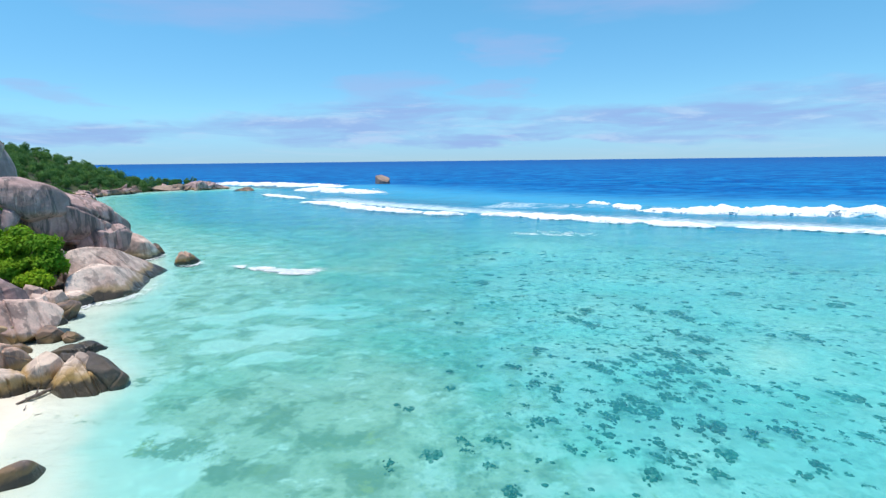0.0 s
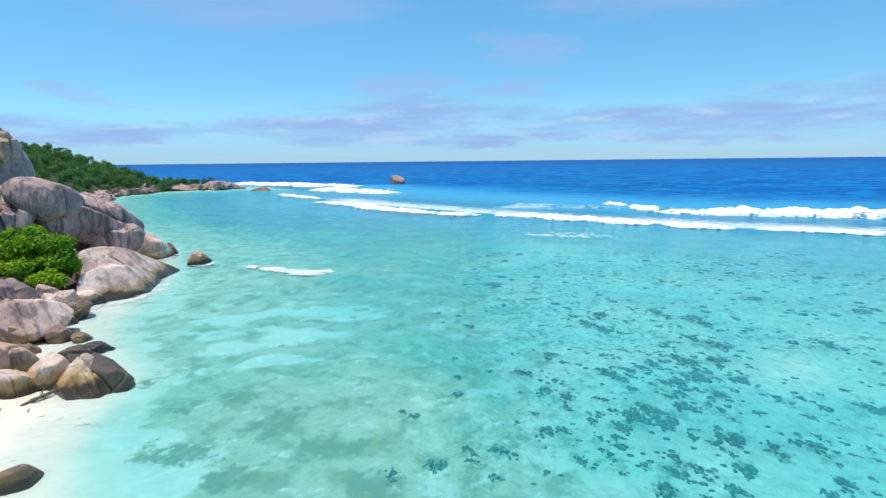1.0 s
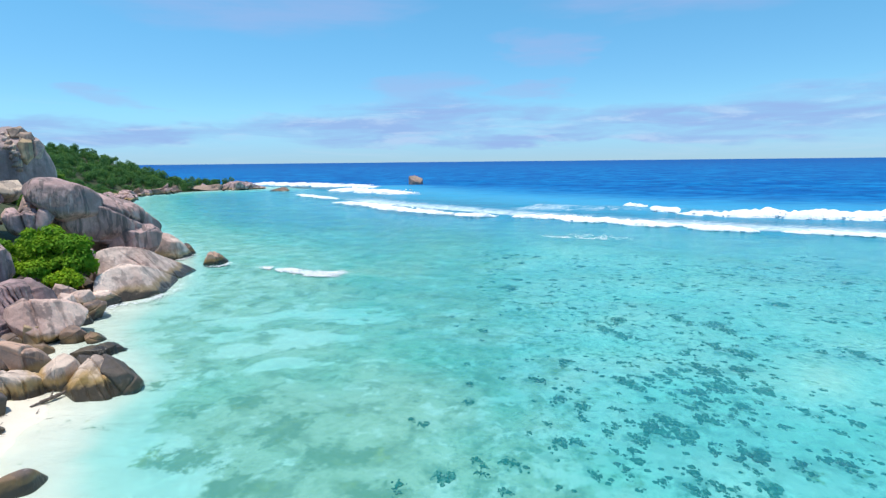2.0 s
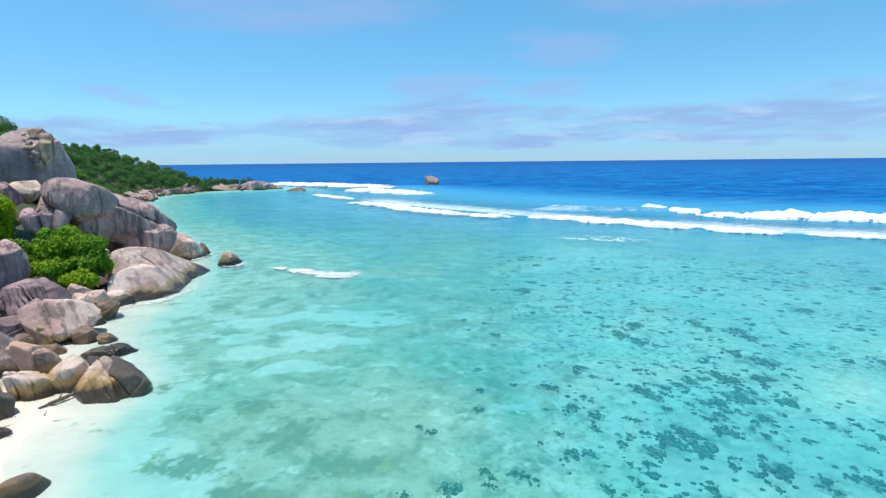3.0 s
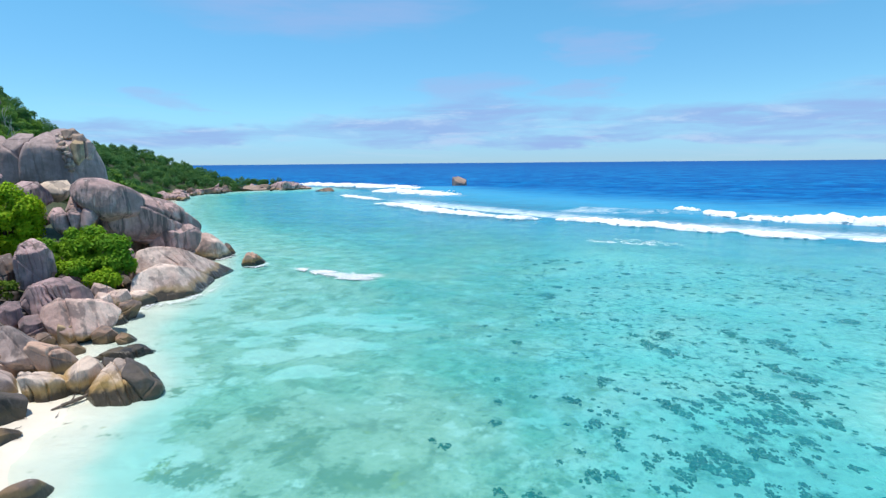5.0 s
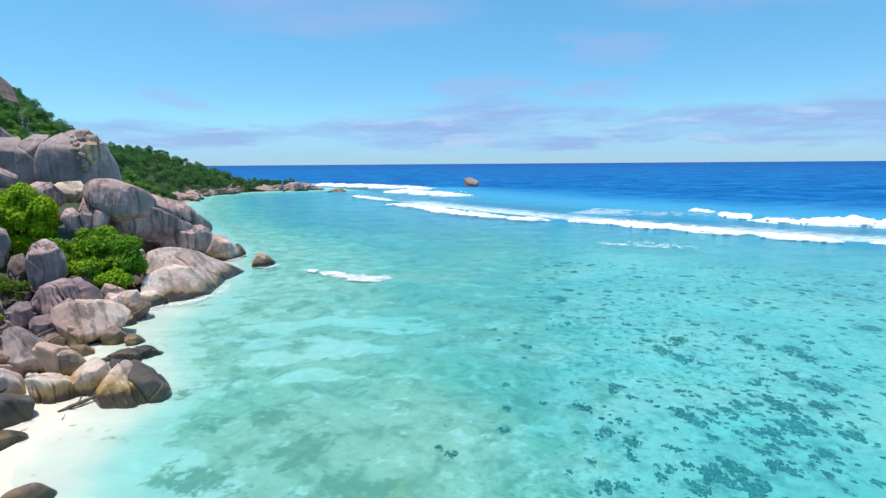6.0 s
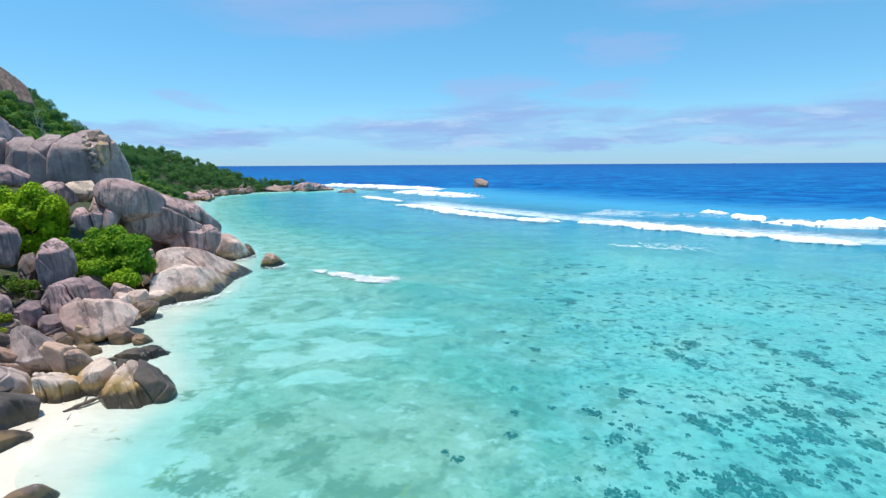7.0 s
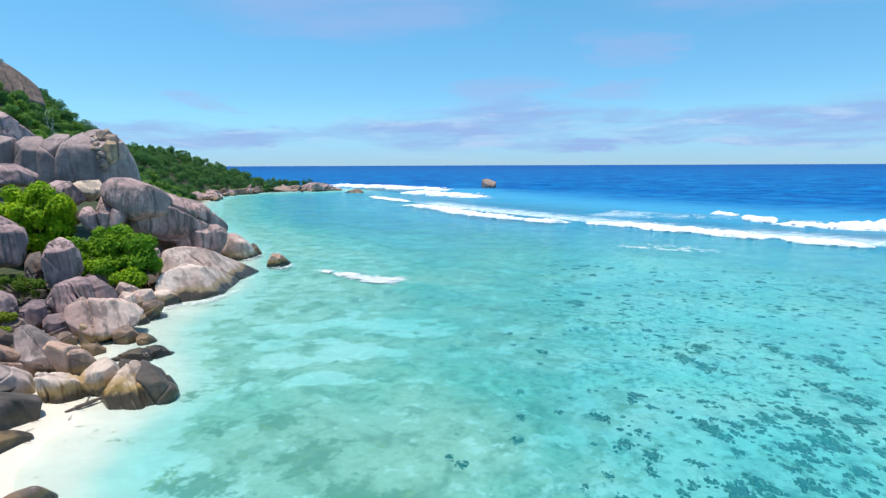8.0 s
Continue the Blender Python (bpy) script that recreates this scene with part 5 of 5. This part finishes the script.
def dead_tree(x, y, z, tall, seed):
    """Bare pale branches standing out of the wood."""
    bm = bmesh.new()
    rng = random.Random(seed)
    tips = [(Vector((0, 0, 0)), Vector((rng.uniform(-0.3, 0.3), rng.uniform(-0.3, 0.3), 1)).normalized(), tall * 0.5, 0.13)]
    for depth in range(4):
        grown = []
        for a, d, length, r in tips:
            b = a + d * length
            branch(bm, a, b, r, r * 0.6, 5)
            for k in range(2 + (depth == 0)):
                turn = Vector((rng.uniform(-1, 1), rng.uniform(-1, 1), rng.uniform(-0.2, 0.8)))
                grown.append((b, (d + turn * 0.8).normalized(), length * rng.uniform(0.5, 0.8), r * 0.6))
        tips = grown
    me = bpy.data.meshes.new("dead_tree")
    bm.to_mesh(me)
    bm.free()
    me.materials.append(DEAD_WOOD)
    ob = new("dead_tree", me)
    ob.location = (x, y, z)
    tagged(ob, "bare grey dead tree among green trees", "tree", "trees on the slope")


for x, y, tall, seed in ((-118, 116, 5.5, 1), (-124, 120, 5.0, 2), (-130, 126, 6.0, 3), (-121, 124, 5.0, 4), (-112, 113, 5.0, 5), (-99, 120, 4.5, 6)):
    inshore = shore_distance(np.array([float(x)]), np.array([float(y)]))
    dead_tree(x, y, float(land_height(np.array([float(x)]), np.array([float(y)]), inshore)[0]) + 1.0, tall, seed)


def tree_kind(seed, tall, wide, count):
    rng = random.Random(seed)
    lobes = [(0, 0, tall * 0.45, wide * 0.85, tall * 0.45)]
    for k in range(12):
        a = k * 0.9 + rng.random()
        f = wide * rng.uniform(0.4, 0.85)
        high = rng.uniform(0.1, 0.8)
        lobes.append((f * math.cos(a) * (1.15 - 0.5 * high), f * math.sin(a) * (1.15 - 0.5 * high), tall * high, wide * rng.uniform(0.25, 0.45), wide * rng.uniform(0.25, 0.4)))
    return plant("tree", "leafy green tree on the wooded slope", "tree", "trees on the slope", lobes, count, 0.24, seed, LEAF_DARK, (0, 0, -0.6), trunk_r=0.16, spread=0.2)


kinds = [tree_kind(s, t, wd, 2300) for s, t, wd in ((101, 6.0, 3.0), (102, 5.0, 2.8), (103, 7.0, 2.6), (104, 4.4, 3.2), (105, 5.6, 2.4))]
rng = random.Random(77)
spots = []
tries = 0
while len(spots) < 1500 and tries < 60000:
    tries += 1
    x, y = rng.uniform(-215, -60), rng.uniform(84, 275)
    if min(((x - a) ** 2 + (y - b) ** 2 for a, b in spots), default=99) < 2.6 ** 2:
        continue
    spots.append((x, y))
sx, sy = np.array([s[0] for s in spots]), np.array([s[1] for s in spots])
inland = shore_distance(sx, sy)
heights = land_height(sx, sy, inland)
placed, extra = 0, []
order = np.argsort(np.hypot(sx, sy))
sx, sy, inland, heights = sx[order], sy[order], inland[order], heights[order]
for x, y, s, h in zip(sx, sy, inland, heights):
    if s < (2.2 if y > 228 else 2.6 if y > 150 else 4.5) or s > 75 or (x > -100 and y < 95) or math.hypot(x + 152, y - 129) < 8:
        continue
    if placed >= 295:
        extra.append((x, y, h - 0.2, rng.uniform(0.55, 0.9) * (0.65 + 0.35 * min(1, s / 18)), rng.randrange(5)))
        continue
    proto = kinds[rng.randrange(5)]
    grow = rng.uniform(0.55, 0.9) * (0.65 + 0.35 * min(1, s / 18))
    m = Matrix.LocRotScale((x, y, h - 0.2), Euler((0, 0, rng.uniform(0, 6.28))), (grow, grow, grow))
    if placed < 5:
        proto = kinds[placed]
        proto.matrix_basis = m
    else:
        twin = copy_thing(proto, pose(x, y, h - 0.2, 0, 0, rng.uniform(0, 360)))
        twin.scale = (grow, grow, grow)
    placed += 1


# the rest of the wood, farther up the slope
wood_co, wood_faces, start = [], [], 0
crowns = [[c for c in k.children if c.name.startswith("crown")][0].data for k in kinds]
for x, y, z, grow, which in extra:
    me = crowns[which]
    co = np.zeros(len(me.vertices) * 3)
    me.vertices.foreach_get("co", co)
    co = co.reshape(-1, 3)[: len(me.vertices) // 8 * 4]
    c, q = math.cos(x * 7.1), math.sin(x * 7.1)
    turn = np.array(((c, -q, 0), (q, c, 0), (0, 0, 1)))
    wood_co.append(co @ turn.T * grow + (x, y, z))
    i = np.arange(len(co) // 4)[:, None] * 4 + start
    wood_faces += np.concatenate([i + (0, 1, 2), i + (0, 2, 3)], 1).reshape(-1, 3).tolist()
    start += len(co)
if wood_co:
    tagged(new("far_wood", mesh_of("far_wood", np.concatenate(wood_co), wood_faces, LEAF_DARK)), "dense green wood covering the slope", "wood", kind="stuff")


# ---------------------------------------------------------------- coral
def coral_mesh(seed):
    """A patch of coral: a close crowd of small uneven lumps, thinning out towards its rim."""
    rng = np.random.RandomState(seed)
    d, faces = unit_sphere(2)
    points, tris, start = [], [], 0
    knots = rng.normal(size=(3, 2)) * (0.42, 0.32)
    for k in range(34):
        knot = knots[rng.randint(3)]
        f = rng.normal(size=2) * (0.36, 0.30)
        r = rng.uniform(0.07, 0.21) * (1.2 - 0.5 * min(1.0, float(np.hypot(*f))))
        lump = d * (0.5 + 1.0 * fbm(d * 2.2 + seed + k * 3.3, 3, seed + k))[:, None] * (r * 1.35, r * 1.1, r * rng.uniform(0.6, 1.2))
        points.append(lump + (knot[0] + f[0], knot[1] + f[1], 0.03))
        tris += [[v + start for v in t] for t in faces]
        start += len(d)
    return mesh_of("coral_head", np.concatenate(points), tris, CORAL)


coral_kinds = [coral_mesh(300 + k) for k in range(8)]
rng = random.Random(9)
cand = []
for cx, cy, cr in HEADS:
    cand.append((cx, cy, min(cr * 1.35, 0.65)))
    for k in range(rng.randrange(3, 6)):
        a, f = rng.uniform(0, 6.28), rng.uniform(1.2, 5.0) * cr + 0.5
        cand.append((cx + 1.5 * f * math.cos(a), cy + f * math.sin(a), min(cr, 0.5) * rng.uniform(0.25, 0.7)))
for k in range(900):
    x, y = rng.uniform(-4, 50), rng.uniform(16, 80)
    cand.append((x, y, rng.uniform(0.04, 0.11) * (1 + y / 60) * (1.9 if k % 4 == 0 else 1.0)))
cand = [c for c in cand if c[0] > (-4 if c[2] > 0.16 else 3) + (c[1] - 20) * 0.08]
cand.sort(key=lambda c: c[1] + abs(c[0] - 6) * 0.4 - 12 * c[2])
cxs, cys = np.array([c[0] for c in cand]), np.array([c[1] for c in cand])
bed = -0.6 * sea_depth(cxs, cys)[0]
rest_co, rest_faces, start, made = [], [], 0, 0
for k, (x, y, s) in enumerate(cand):
    tall = min(s * rng.uniform(0.5, 0.9), 0.5)
    me = coral_kinds[rng.randrange(8)]
    if s > 0.15 and made < 295:
        made += 1
        ob = new("coral_head", me)
        ob.location, ob.rotation_euler, ob.scale = (x, y, float(bed[k])), (0, 0, rng.uniform(-0.5, 0.5)), (s * 1.1, s * 1.75, tall * 1.3)
        tagged(ob, "dark lumpy coral head on pale sand under water", "coral", "coral heads in the lagoon")
    else:
        d, faces = unit_sphere(2)
        p = d * (0.45 + 1.1 * fbm(d * 2.4 + k, 3, k))[:, None] * (s * 1.3, s * 1.2, tall * 0.35) + (x, y, float(bed[k]))
        rest_co.append(p)
        rest_faces += [[i + start for i in f] for f in faces]
        start += len(d)
reef_bits = new("coral_rubble", mesh_of("coral_rubble", np.concatenate(rest_co), rest_faces, CORAL))
tagged(reef_bits, "scattered dark coral lumps on the lagoon bed", "coral", kind="stuff")


# ---------------------------------------------------------------- driftwood on the sand
log_bm = bmesh.new()
rng = random.Random(4)
spine = [Vector((-23.35, 27.25, 0.10)), Vector((-23.2, 27.75, 0.14)), Vector((-23.0, 28.2, 0.16)), Vector((-22.9, 28.75, 0.15)), Vector((-22.75, 29.2, 0.2))]
for a, b, r in zip(spine[:-1], spine[1:], (0.07, 0.11, 0.12, 0.09)):
    branch(log_bm, a, b, r, r * 0.95, 8)
branch(log_bm, spine[2], spine[2] + Vector((-0.2, 0.5, 0.25)), 0.07, 0.03, 6)
branch(log_bm, spine[1], spine[1] + Vector((0.4, 0.1, 0.2)), 0.06, 0.02, 6)
log_me = bpy.data.meshes.new("driftwood_log")
log_bm.to_mesh(log_me)
log_bm.free()
log_me.materials.append(BARK)
tagged(new("driftwood_log", log_me), "dark weathered driftwood log on white sand", "driftwood")


def twig(x, y, turn, long, thick, seed):
    """A short crooked piece of driftwood."""
    bm = bmesh.new()
    rng = random.Random(seed)
    a = Vector((-long / 2, 0, thick))
    for k in range(3):
        b = a + Vector((long / 3, rng.uniform(-0.15, 0.15) * long, rng.uniform(-0.02, 0.04)))
        branch(bm, a, b, thick * (1 - 0.2 * k), thick * (0.8 - 0.2 * k), 6)
        a = b
    me = bpy.data.meshes.new("twig")
    bm.to_mesh(me)
    bm.free()
    me.materials.append(BARK)
    ob = new("twig", me)
    inshore = shore_distance(np.array([float(x)]), np.array([float(y)]))
    ob.location = (x, y, float(land_height(np.array([float(x)]), np.array([float(y)]), inshore)[0]) - 0.05)
    ob.rotation_euler = (0, 0, radians(turn))
    tagged(ob, "small dark stick of driftwood on white sand", "driftwood", "driftwood on the beach")


for x, y, turn, long, thick, seed in ((-23.7, 25.9, 30, 0.5, 0.03, 1), (-23.1, 25.1, 70, 0.35, 0.025, 2), (-22.3, 24.2, 15, 0.6, 0.03, 3), (-21.5, 26.3, 50, 0.3, 0.02, 4), (-22.5, 26.8, 100, 0.4, 0.025, 5), (-22.9, 24.5, 130, 0.3, 0.02, 6)):
    twig(x, y, turn, long, thick, seed)
